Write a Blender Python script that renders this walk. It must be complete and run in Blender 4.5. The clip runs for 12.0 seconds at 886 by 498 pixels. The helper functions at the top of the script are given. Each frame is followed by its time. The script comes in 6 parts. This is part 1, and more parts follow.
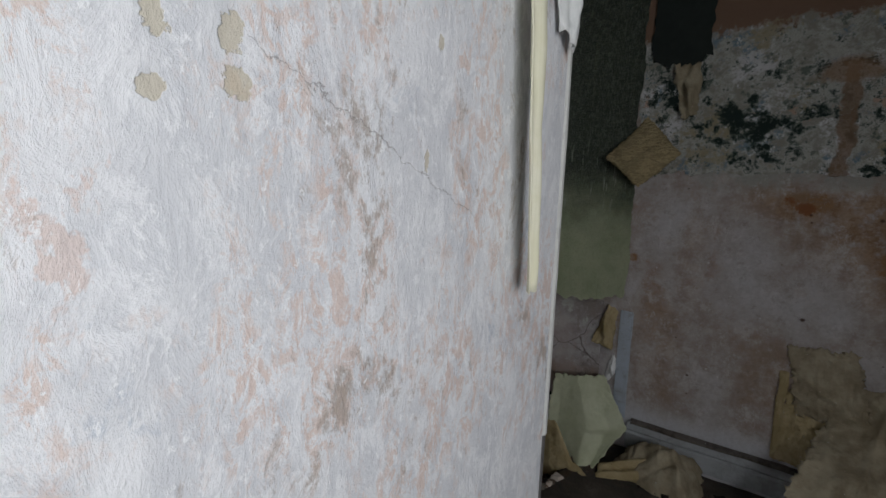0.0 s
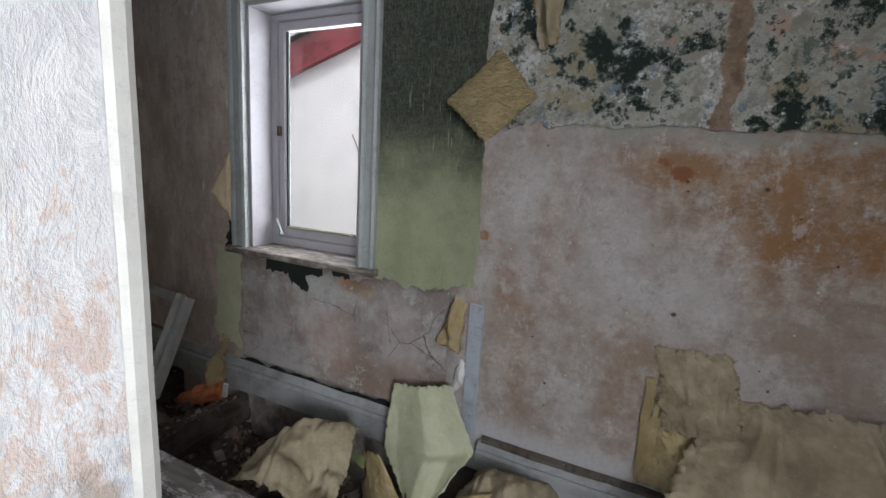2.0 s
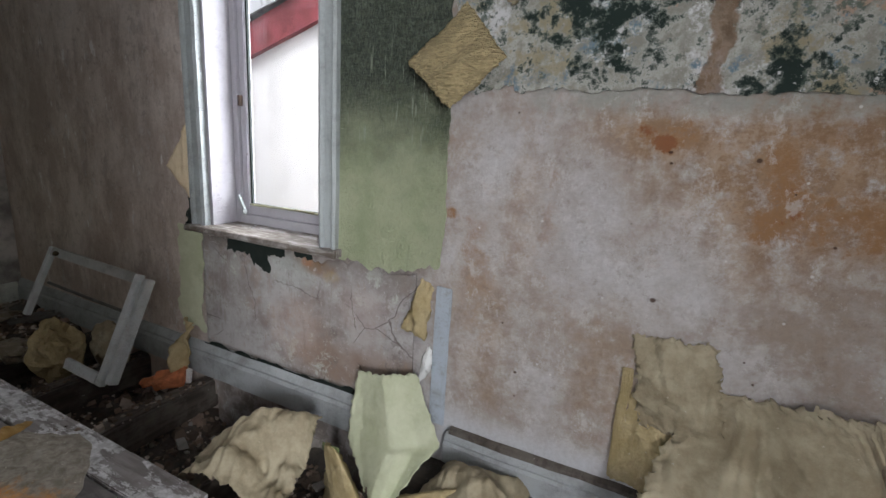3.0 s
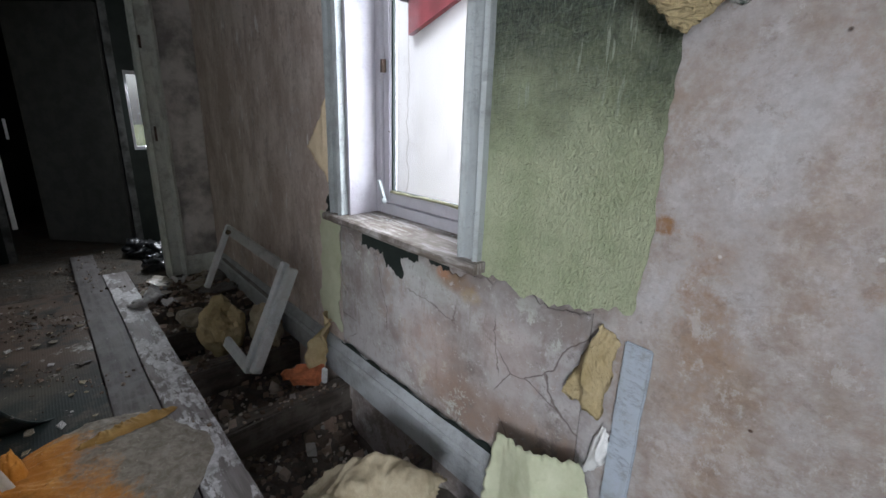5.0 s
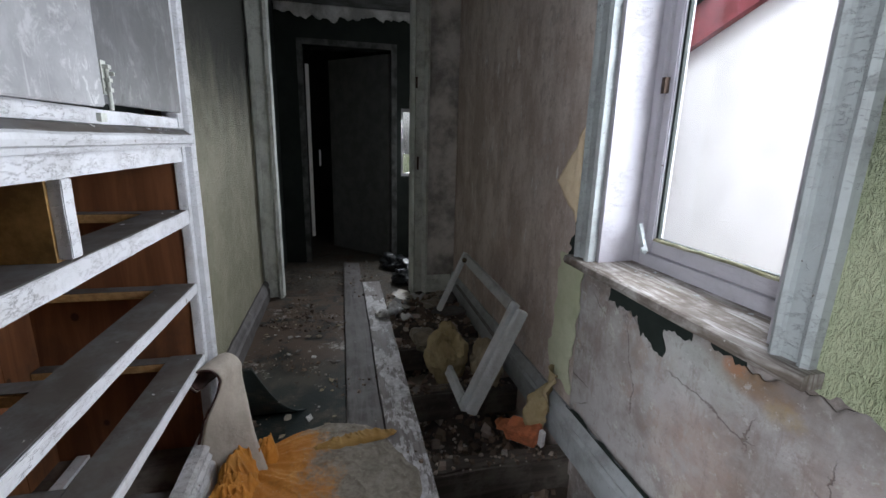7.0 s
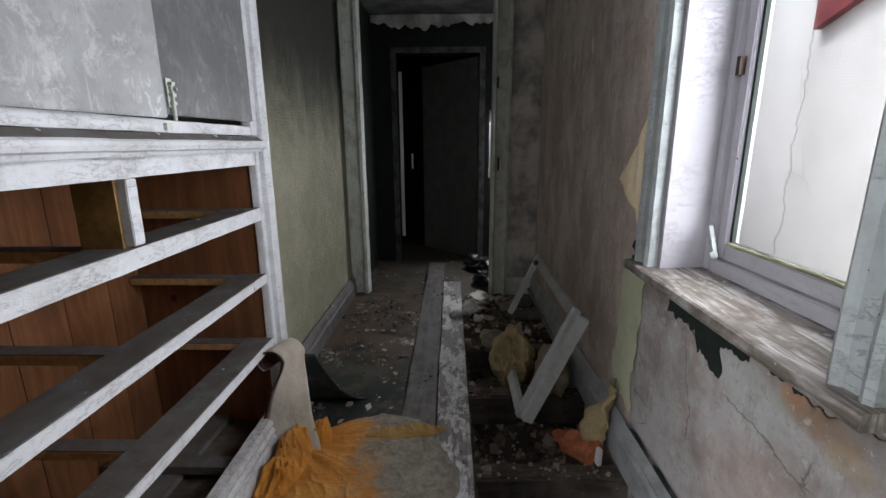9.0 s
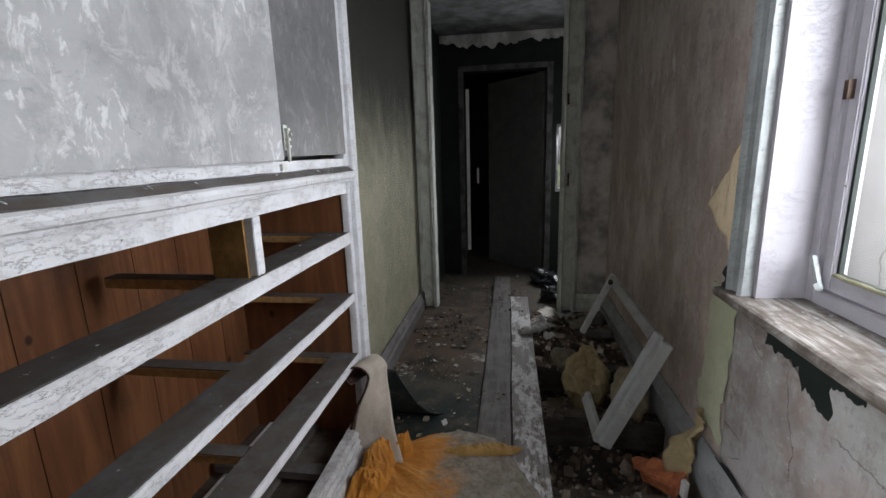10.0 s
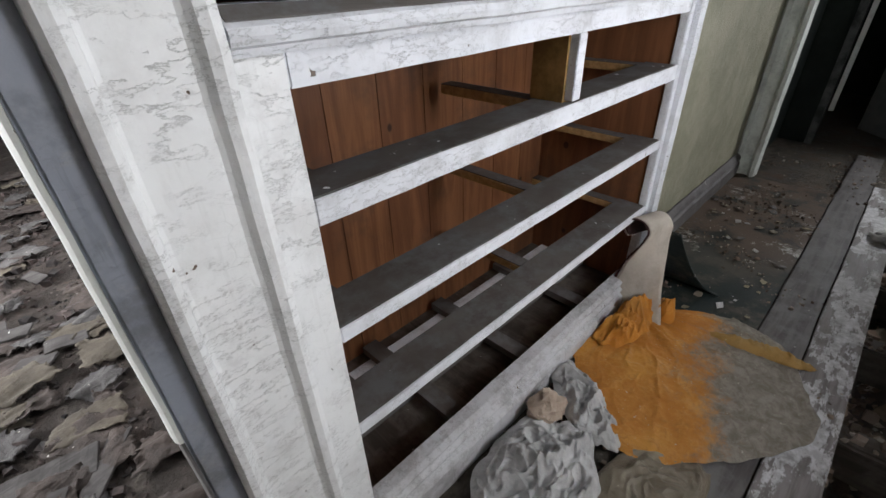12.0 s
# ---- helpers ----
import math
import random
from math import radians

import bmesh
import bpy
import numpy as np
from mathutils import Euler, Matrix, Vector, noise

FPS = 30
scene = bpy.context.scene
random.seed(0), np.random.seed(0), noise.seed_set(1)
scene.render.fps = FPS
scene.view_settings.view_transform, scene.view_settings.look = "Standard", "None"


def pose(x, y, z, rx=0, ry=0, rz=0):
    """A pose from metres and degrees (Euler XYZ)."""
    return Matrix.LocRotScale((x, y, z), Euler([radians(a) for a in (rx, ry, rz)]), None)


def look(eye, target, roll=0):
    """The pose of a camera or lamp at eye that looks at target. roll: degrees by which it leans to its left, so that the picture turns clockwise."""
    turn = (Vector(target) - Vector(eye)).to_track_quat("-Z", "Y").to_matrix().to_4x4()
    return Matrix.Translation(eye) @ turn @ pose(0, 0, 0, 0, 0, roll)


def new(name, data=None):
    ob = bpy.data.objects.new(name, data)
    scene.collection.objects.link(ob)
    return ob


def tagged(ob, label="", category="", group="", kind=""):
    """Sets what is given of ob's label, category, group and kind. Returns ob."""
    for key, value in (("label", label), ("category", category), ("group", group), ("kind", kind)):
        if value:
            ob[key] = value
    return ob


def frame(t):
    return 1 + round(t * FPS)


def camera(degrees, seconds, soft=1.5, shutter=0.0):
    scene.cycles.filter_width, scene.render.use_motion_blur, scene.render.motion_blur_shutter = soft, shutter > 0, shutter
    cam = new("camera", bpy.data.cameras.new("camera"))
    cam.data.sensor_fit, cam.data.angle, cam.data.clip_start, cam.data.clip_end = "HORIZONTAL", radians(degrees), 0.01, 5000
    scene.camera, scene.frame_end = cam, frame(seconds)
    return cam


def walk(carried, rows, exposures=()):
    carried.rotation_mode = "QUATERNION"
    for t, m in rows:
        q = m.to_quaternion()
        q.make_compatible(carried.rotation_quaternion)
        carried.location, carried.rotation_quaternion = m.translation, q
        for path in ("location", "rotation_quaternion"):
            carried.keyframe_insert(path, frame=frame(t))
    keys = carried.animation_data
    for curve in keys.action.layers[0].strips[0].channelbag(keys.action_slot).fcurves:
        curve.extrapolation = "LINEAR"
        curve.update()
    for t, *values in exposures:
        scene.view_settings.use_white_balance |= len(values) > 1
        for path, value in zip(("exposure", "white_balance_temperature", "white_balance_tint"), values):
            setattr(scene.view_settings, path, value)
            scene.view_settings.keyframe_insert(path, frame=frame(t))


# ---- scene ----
cam = camera(90.2, 12.0)
METRES, EYE, TILT, LEAN, TURN = 2.7, 1.3, 0.0, 0.0, 36.7
ROWS = [
    (0.0, 0.0, 0.0, 0.0, 0.25, -6.7, -2.17),
    (0.5, 0.0346, 0.0437, -0.0093, -1.96, -6.97, -2.05),
    (1.0, 0.1055, 0.1181, -0.0104, -8.86, -8.41, -2.85),
    (1.5, 0.1549, 0.1798, -0.0006, -10.61, -9.45, -2.89),
    (2.0, 0.1788, 0.2168, -0.0095, -10.81, -10.09, -3.23),
    (2.5, 0.2197, 0.2322, -0.0211, -10.88, -11.47, -3.57),
    (4.5, 0.2954, 0.3748, -0.0137, -7.1, -15.64, -1.73),
    (5.0, 0.2575, 0.4716, -0.0249, 11.28, -16.45, -1.75),
    (5.5, 0.2164, 0.5072, -0.0178, 28.65, -17.07, -2.44),
    (6.0, 0.1938, 0.5225, 0.0006, 35.13, -14.62, -2.25),
    (6.5, 0.1951, 0.5424, -0.0096, 37.37, -13.4, -1.79),
    (7.0, 0.1924, 0.5493, -0.0251, 40.56, -13.59, -1.39),
    (9.0, 0.2469, 0.6108, -0.0299, 54.34, -13.34, 0.34),
    (9.5, 0.2462, 0.5749, -0.0096, 54.03, -13.08, 0.74),
    (10.0, 0.2424, 0.5753, -0.0027, 61.65, -12.18, 1.65),
    (10.5, 0.234, 0.5738, 0.0113, 76.8, -11.63, 1.35),
    (11.0, 0.2193, 0.5626, 0.0258, 92.08, -11.82, 2.83),
    (11.5, 0.2168, 0.5519, 0.019, 98.23, -17.64, 3.03),
    (12.0, 0.2246, 0.5554, -0.0105, 98.19, -31.76, 1.75),
]
walk(cam, [(t, pose(0, 0, EYE, TILT, LEAN, TURN) @ pose(METRES * x, METRES * y, METRES * z, 90 + pitch, roll, yaw)) for t, x, y, z, yaw, pitch, roll in ROWS],
     [(0.0, 0.65, 6500, 10), (0.5, 1.0, 6500, 10), (1.0, 1.55, 6500, 10), (1.6, 1.9, 6500, 10), (2.0, 2.1, 6500, 10), (2.7, 2.6, 6500, 10), (4.5, 2.7, 6300, 10), (5.5, 2.75, 6150, 10), (7.0, 2.65, 6200, 10), (9.5, 2.5, 6500, 10), (10.0, 2.6, 6500, 10), (10.5, 2.95, 6500, 10), (11.0, 2.85, 6500, 10), (12.0, 2.85, 6500, 10)])

# ---- world, sun, large lights ----
world = bpy.data.worlds.new("sky")
scene.world = world
world.use_nodes = True
wn = world.node_tree.nodes
sky = wn.new("ShaderNodeTexSky")
sky.sky_type, sky.sun_disc, sky.sun_elevation, sky.sun_rotation = "NISHITA", False, radians(66), radians(180)
sky.air_density, sky.dust_density = 1.0, 4.0
cloud = wn.new("ShaderNodeHueSaturation")
cloud.inputs["Saturation"].default_value = 0.2
world.node_tree.links.new(sky.outputs[0], cloud.inputs["Color"])
world.node_tree.links.new(cloud.outputs[0], wn["Background"].inputs[0])
wn["Background"].inputs[1].default_value = 0.045
sun = new("sun", bpy.data.lights.new("sun", "SUN"))
sun.data.energy, sun.data.angle, sun.data.color = 0.55, radians(14), (1.0, 0.98, 0.97)
sun.matrix_world = look((0, -4, 9), (0, 0, 0))


def daylight(name, eye, target, w, h, power, spread=180):
    lamp = new(name, bpy.data.lights.new(name, "AREA"))
    lamp.data.shape, lamp.data.size, lamp.data.size_y, lamp.data.energy = "RECTANGLE", w, h, power
    lamp.data.color, lamp.data.spread = (0.95, 0.97, 1.0), radians(spread)
    lamp.matrix_world = look(eye, target)
    return lamp


daylight("east_window_light", (1.82, -1.2, 1.48), (0, -1.1, 1.3), 1.7, 1.2, 36, 138)
daylight("north_window_light", (-1.30, 3.00, 1.50), (-1.62, 0, 1.4), 1.7, 1.3, 18.0)
daylight("hall_window_light", (-5.12, 2.33, 1.22), (-3.8, 1.9, 0.6), 0.40, 0.6, 3.8)


# ---- materials ----
class Nodes:
    """Short words for building a node material; coordinates are the object's own, which are the place's."""

    def __init__(self, name, coord="Object"):
        self.mat = bpy.data.materials.new(name)
        self.mat.use_nodes = True
        self.tree = self.mat.node_tree
        self.bsdf = self.tree.nodes["Principled BSDF"]
        self.co = self.tree.nodes.new("ShaderNodeTexCoord").outputs[coord]

    def add(self, kind, **put):
        n = self.tree.nodes.new(kind)
        for k, v in put.items():
            setattr(n, k, v)
        return n

    def link(self, v, socket):
        if isinstance(v, bpy.types.NodeSocket):
            self.tree.links.new(v, socket)
        elif v is not None:
            if isinstance(v, tuple) and len(v) == 3 and socket.type == "RGBA":
                v = (*v, 1)
            socket.default_value = v

    def scaled(self, sx, sy, sz, vec=None):
        n = self.add("ShaderNodeMapping")
        self.link(vec or self.co, n.inputs[0])
        n.inputs["Scale"].default_value = (sx, sy, sz)
        return n.outputs[0]

    def noise(self, scale, detail=4.0, rough=0.6, vec=None, twist=0.0):
        n = self.add("ShaderNodeTexNoise")
        self.link(vec or self.co, n.inputs["Vector"])
        n.inputs["Scale"].default_value, n.inputs["Detail"].default_value = scale, detail
        n.inputs["Roughness"].default_value, n.inputs["Distortion"].default_value = rough, twist
        return n.outputs["Fac"]

    def cells(self, scale, feature="F1", vec=None, rand=1.0):
        n = self.add("ShaderNodeTexVoronoi", feature=feature)
        self.link(vec or self.co, n.inputs["Vector"])
        n.inputs["Scale"].default_value, n.inputs["Randomness"].default_value = scale, rand
        return n.outputs["Distance"]

    def ramp(self, fac, lo, hi):
        n = self.add("ShaderNodeMapRange", interpolation_type="SMOOTHSTEP")
        self.link(fac, n.inputs[0])
        n.inputs[1].default_value, n.inputs[2].default_value = lo, hi
        return n.outputs[0]

    def do(self, op, a, b=None, c=None):
        n = self.add("ShaderNodeMath", operation=op)
        for v, s in zip((a, b, c), n.inputs):
            self.link(v, s)
        return n.outputs[0]

    def mix(self, fac, a, b, blend="MIX"):
        n = self.add("ShaderNodeMix", data_type="RGBA", blend_type=blend)
        self.link(fac, n.inputs[0])
        self.link(a, n.inputs[6])
        self.link(b, n.inputs[7])
        return n.outputs[2]

    def xyz(self):
        n = self.add("ShaderNodeSeparateXYZ")
        self.link(self.co, n.inputs[0])
        return n.outputs

    def random(self):
        return self.add("ShaderNodeObjectInfo").outputs["Random"]

    def island(self):
        return self.add("ShaderNodeNewGeometry").outputs["Random Per Island"]

    def stain(self, u, v, cu, cv, ru, rv, rag, soft=0.25):
        """A stain about (cu, cv) with an uneven rim."""
        a = self.do("DIVIDE", self.do("SUBTRACT", u, cu), ru)
        b = self.do("DIVIDE", self.do("SUBTRACT", v, cv), rv)
        d = self.do("SQRT", self.do("ADD", self.do("MULTIPLY", a, a), self.do("MULTIPLY", b, b)))
        d = self.do("ADD", d, self.do("MULTIPLY", self.do("SUBTRACT", rag, 0.5), 1.6))
        return self.do("SUBTRACT", 1.0, self.ramp(d, 1.0 - soft, 1.0 + soft))

    def bump(self, height, strength=0.3, distance=0.01, normal=None):
        n = self.add("ShaderNodeBump")
        self.link(height, n.inputs["Height"])
        n.inputs["Strength"].default_value, n.inputs["Distance"].default_value = strength, distance
        if normal:
            self.link(normal, n.inputs["Normal"])
        return n.outputs[0]

    def done(self, colour, rough=0.8, normal=None, metal=0.0, spec=0.3):
        self.link(colour, self.bsdf.inputs["Base Color"])
        self.link(rough, self.bsdf.inputs["Roughness"])
        self.bsdf.inputs["Metallic"].default_value = metal
        self.bsdf.inputs["Specular IOR Level"].default_value = spec
        if normal:
            self.link(normal, self.bsdf.inputs["Normal"])
        return self.mat


def white_plaster():
    """White distemper scraped with a blade: blue-white skin, peach and brown coats showing through, olive spots, hairline cracks."""
    k = Nodes("scraped_white_plaster")
    x, y, z = k.xyz()
    tall = k.scaled(1, 1, 0.55)
    m1, m2, m3, grit = k.noise(9, 8, 0.75, tall, 0.6), k.noise(27, 7, 0.78, tall, 0.5), k.noise(75, 5, 0.75, tall, 0.3), k.noise(170, 3, 0.7)
    c = k.mix(k.ramp(m1, 0.38, 0.60), (0.63, 0.645, 0.675), (0.755, 0.765, 0.785))
    c = k.mix(k.do("MULTIPLY", k.ramp(m2, 0.50, 0.58), 0.75), c, (0.82, 0.83, 0.85))
    peach = k.do("MULTIPLY", k.ramp(k.noise(4.5, 7, 0.75, tall), 0.45, 0.57), k.ramp(k.noise(34, 7, 0.8, tall, 0.6), 0.47, 0.56))
    c = k.mix(k.do("MULTIPLY", peach, 0.72), c, (0.66, 0.51, 0.44))
    rose = k.do("MULTIPLY", k.ramp(k.noise(7, 6, 0.72, tall, 0.4), 0.60, 0.64), k.ramp(m2, 0.35, 0.52))
    c = k.mix(k.do("MULTIPLY", rose, 0.45), c, (0.63, 0.42, 0.33))
    scuff = k.do("MULTIPLY", k.ramp(k.noise(4.3, 9, 0.8, k.scaled(1.2, 1, 0.6), 0.5), 0.55, 0.62), k.ramp(k.noise(34, 6, 0.75, tall), 0.44, 0.56))
    c = k.mix(k.do("MULTIPLY", scuff, 0.75), c, (0.39, 0.33, 0.28))
    blue = k.do("MULTIPLY", k.ramp(k.noise(5.2, 6, 0.72, k.scaled(1.3, 1, 0.8)), 0.58, 0.66), k.ramp(m3, 0.42, 0.56))
    c = k.mix(k.do("MULTIPLY", blue, 0.6), c, (0.40, 0.46, 0.54))
    c = k.mix(k.do("MULTIPLY", k.ramp(m3, 0.59, 0.66), 0.85), c, (0.85, 0.86, 0.875))
    filler = k.ramp(k.noise(2.3, 3, 0.5, k.scaled(1, 1.2, 0.8)), 0.63, 0.65)
    c = k.mix(k.do("MULTIPLY", filler, 0.5), c, (0.68, 0.70, 0.72))
    olive, chew = None, k.do("MULTIPLY_ADD", k.noise(38, 4, 0.6), 2.6, -0.8)
    for cu, cv, ru, rv in ((0.149, 1.380, 0.012, 0.014), (0.216, 1.437, 0.010, 0.026), (0.219, 1.397, 0.014, 0.018), (0.153, 1.440, 0.010, 0.020), (0.500, 1.350, 0.007, 0.022), (0.526, 1.520, 0.007, 0.016)):
        one = k.stain(y, z, cu, cv, ru * 0.85, rv * 0.75, chew, 0.10)
        olive = one if olive is None else k.do("MAXIMUM", olive, one)
    c = k.mix(k.do("MULTIPLY", olive, 0.7), c, (0.52, 0.46, 0.33))
    drift = k.do("ADD", k.do("ADD", z, k.do("MULTIPLY", y, 0.45)), k.do("MULTIPLY", k.do("SUBTRACT", k.noise(9, 6, 0.7), 0.5), 0.09))
    line = k.do("MULTIPLY", k.do("SUBTRACT", 1.0, k.ramp(k.do("ABSOLUTE", k.do("SUBTRACT", drift, 1.555)), 0.0002, 0.0012)), k.do("MULTIPLY", k.ramp(y, 0.22, 0.26), k.ramp(y, 0.66, 0.60)))
    c = k.mix(k.do("MULTIPLY", line, 0.6), c, (0.22, 0.20, 0.19))
    h = k.do("ADD", k.do("MULTIPLY", m1, 0.8), k.do("ADD", k.do("MULTIPLY", m2, 0.8), k.do("ADD", k.do("MULTIPLY", m3, 0.3), k.do("MULTIPLY", grit, 0.12))))
    h = k.do("SUBTRACT", h, k.do("ADD", k.do("MULTIPLY", line, 0.4), k.do("ADD", k.do("MULTIPLY", olive, 0.4), k.do("MULTIPLY", scuff, 0.15))))
    return k.done(c, 0.85, k.bump(h, 0.55, 0.011))


def window_wall():
    """Bare plaster along the wall of the window: brown to the west, grey-pink under the sill, orange-stained to the east."""
    k = Nodes("bare_stained_plaster")
    x, y, z = k.xyz()
    rag, mid, fine, grit = k.noise(5, 8, 0.72), k.noise(11, 8, 0.75), k.noise(60, 5, 0.75), k.noise(170, 2, 0.6)
    cloud, patch = k.noise(2.4, 8, 0.72), k.noise(5.5, 10, 0.8)
    c = k.mix(k.ramp(cloud, 0.36, 0.62), (0.33, 0.265, 0.22), (0.50, 0.485, 0.485))
    c = k.mix(k.do("MULTIPLY", k.ramp(mid, 0.49, 0.64), 0.5), c, (0.57, 0.56, 0.56))
    c = k.mix(k.do("MULTIPLY", k.ramp(k.noise(6, 9, 0.78, k.scaled(1, 1, 0.8)), 0.53, 0.66), 0.5), c, (0.36, 0.27, 0.21))
    def stains(rows, colour, c, edge=0.05):
        field = k.do("MULTIPLY", k.do("SUBTRACT", patch, 0.5), 2.0)
        for cu, cv, ru, rv, a in rows:
            a1 = k.do("DIVIDE", k.do("SUBTRACT", x, cu), ru)
            b1 = k.do("DIVIDE", k.do("SUBTRACT", z, cv), rv)
            r2 = k.do("ADD", k.do("MULTIPLY", a1, a1), k.do("MULTIPLY", b1, b1))
            field = k.do("ADD", field, k.do("MULTIPLY", k.do("POWER", 2.718, k.do("MULTIPLY", r2, -1.0)), a))
        return k.mix(k.do("MULTIPLY", k.ramp(field, 0.34, 0.34 + edge * 5), k.ramp(mid, 0.25, 0.55)), c, colour)
    c = stains(((-0.21, 0.95, 0.07, 0.35, 0.55), (-0.45, 0.80, 0.14, 0.3, 0.45), (-0.40, 1.20, 0.10, 0.18, 0.35), (0.3, 0.5, 0.25, 0.1, 0.42), (0.10, 0.95, 0.12, 0.12, 0.3), (0.75, 0.9, 0.12, 0.3, 0.5)), (0.34, 0.245, 0.185), c, 0.08)
    for cu, cv, ru, rv, a in ((0.44, 1.20, 0.32, 0.18, 0.9), (0.06, 1.32, 0.18, 0.08, 0.8), (0.75, 1.34, 0.40, 0.10, 0.8), (0.75, 1.10, 0.2, 0.14, 0.65), (-0.42, 0.62, 0.10, 0.3, 0.4), (0.40, 0.98, 0.14, 0.10, 0.45), (-0.30, 1.05, 0.06, 0.22, 0.4), (0.02, 0.50, 0.10, 0.22, 0.35)):
        c = k.mix(k.do("MULTIPLY", k.do("MULTIPLY", k.stain(x, z, cu, cv, ru, rv, patch, 0.55), k.ramp(k.noise(15, 9, 0.8), 0.36, 0.55)), a), c, k.mix(k.ramp(mid, 0.4, 0.6), (0.255, 0.145, 0.072), (0.40, 0.275, 0.175)))
    c = stains(((0.10, 1.335, 0.13, 0.055, 0.62), (0.36, 1.27, 0.18, 0.10, 0.42), (0.40, 1.10, 0.13, 0.08, 0.46), (0.60, 1.12, 0.18, 0.12, 0.32), (0.62, 1.36, 0.30, 0.05, 0.42),
                (-0.57, 1.03, 0.04, 0.03, 0.7), (1.2, 1.1, 0.35, 0.3, 0.4)), (0.30, 0.165, 0.08), c)
    c = stains(((0.10, 1.31, 0.05, 0.03, 0.55), (0.05, 1.345, 0.04, 0.02, 0.5), (0.45, 1.13, 0.05, 0.06, 0.35)), (0.25, 0.105, 0.045), c, 0.03)
    c = k.mix(k.do("MULTIPLY", k.stain(x, z, -0.10, 1.05, 0.12, 0.22, patch, 0.55), 0.4), c, (0.545, 0.55, 0.575))
    # grey shadow line put into the plaster's colour just below the painted layer
    c = k.mix(k.do("MULTIPLY", k.do("MULTIPLY", k.ramp(z, 1.36, 1.43), k.ramp(x, -0.36, -0.26)), k.ramp(mid, 0.35, 0.6)), c, (0.33, 0.33, 0.30))
    # dirty brown end of the corridor
    west = k.ramp(k.do("ADD", x, k.do("MULTIPLY", k.do("SUBTRACT", rag, 0.5), 0.6)), -1.72, -2.05)
    drab = k.mix(k.ramp(k.noise(3.4, 8, 0.74, k.scaled(1, 1, 0.5)), 0.40, 0.62), (0.46, 0.375, 0.325), (0.68, 0.60, 0.55))
    drab = k.mix(k.do("MULTIPLY", k.ramp(k.noise(9, 7, 0.75, k.scaled(1, 1, 0.5)), 0.54, 0.62), 0.5), drab, (0.36, 0.30, 0.27))
    drab = k.mix(k.ramp(k.noise(16, 4, 0.6, k.scaled(1, 1, 0.35)), 0.66, 0.70), drab, (0.74, 0.71, 0.69))
    c = k.mix(west, c, drab)
    # darker plaster below sill height, showing above the broken rim of the skim
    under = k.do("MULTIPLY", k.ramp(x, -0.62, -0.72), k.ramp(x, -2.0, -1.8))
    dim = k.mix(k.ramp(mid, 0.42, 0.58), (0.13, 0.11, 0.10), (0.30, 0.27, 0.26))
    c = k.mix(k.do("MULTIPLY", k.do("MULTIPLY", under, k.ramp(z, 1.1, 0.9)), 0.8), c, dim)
    c = k.mix(k.do("MULTIPLY", k.ramp(k.noise(21, 9, 0.8), 0.55, 0.63), 0.40), c, (0.24, 0.19, 0.16))
    c = k.mix(k.do("MULTIPLY", k.ramp(k.noise(9, 10, 0.82, k.scaled(1, 1, 0.7)), 0.56, 0.62), 0.45), c, (0.62, 0.61, 0.61))
    pits = k.do("SUBTRACT", 1.0, k.ramp(k.cells(6.5), 0.015, 0.035))
    pits = k.do("MULTIPLY", pits, k.ramp(k.noise(1.9, 1), 0.44, 0.47))
    for cu, cv, r in ((0.137, 0.838, 0.017), (-0.268, 0.478, 0.012), (-0.332, 0.655, 0.008), (0.120, 1.283, 0.010), (0.125, 1.252, 0.008), (0.335, 1.272, 0.014), (-0.262, 0.385, 0.007), (0.43, 1.19, 0.006), (-0.66, 0.60, 0.008), (-1.09, 0.755, 0.016), (0.40, 0.70, 0.006)):
        pits = k.do("MAXIMUM", pits, k.stain(x, z, cu, cv, r * 0.5, r * 0.42, fine, 0.4))
    c = k.mix(k.do("MULTIPLY", pits, 0.9), c, (0.085, 0.045, 0.028))
    flecks = k.do("MULTIPLY", k.do("SUBTRACT", 1.0, k.ramp(k.cells(17), 0.05, 0.09)), k.ramp(k.noise(3.1, 2), 0.5, 0.55))
    c = k.mix(k.do("MULTIPLY", flecks, 0.7), c, (0.70, 0.69, 0.68))
    tide = k.do("MULTIPLY", k.ramp(k.do("ADD", z, k.do("MULTIPLY", rag, 0.12)), 0.36, 0.25), k.ramp(x, -0.62, -0.5))
    c = k.mix(k.do("MULTIPLY", tide, 0.85), c, (0.56, 0.57, 0.60))
    c = k.mix(k.do("MULTIPLY", k.ramp(fine, 0.38, 0.64), 0.28), c, k.mix(0.5, c, (0.12, 0.10, 0.09)))
    h = k.do("ADD", k.do("MULTIPLY", mid, 0.9), k.do("ADD", k.do("MULTIPLY", fine, 0.4), k.do("MULTIPLY", grit, 0.12)))
    h = k.do("SUBTRACT", h, pits)
    return k.done(c, 0.88, k.bump(h, 0.6, 0.010))


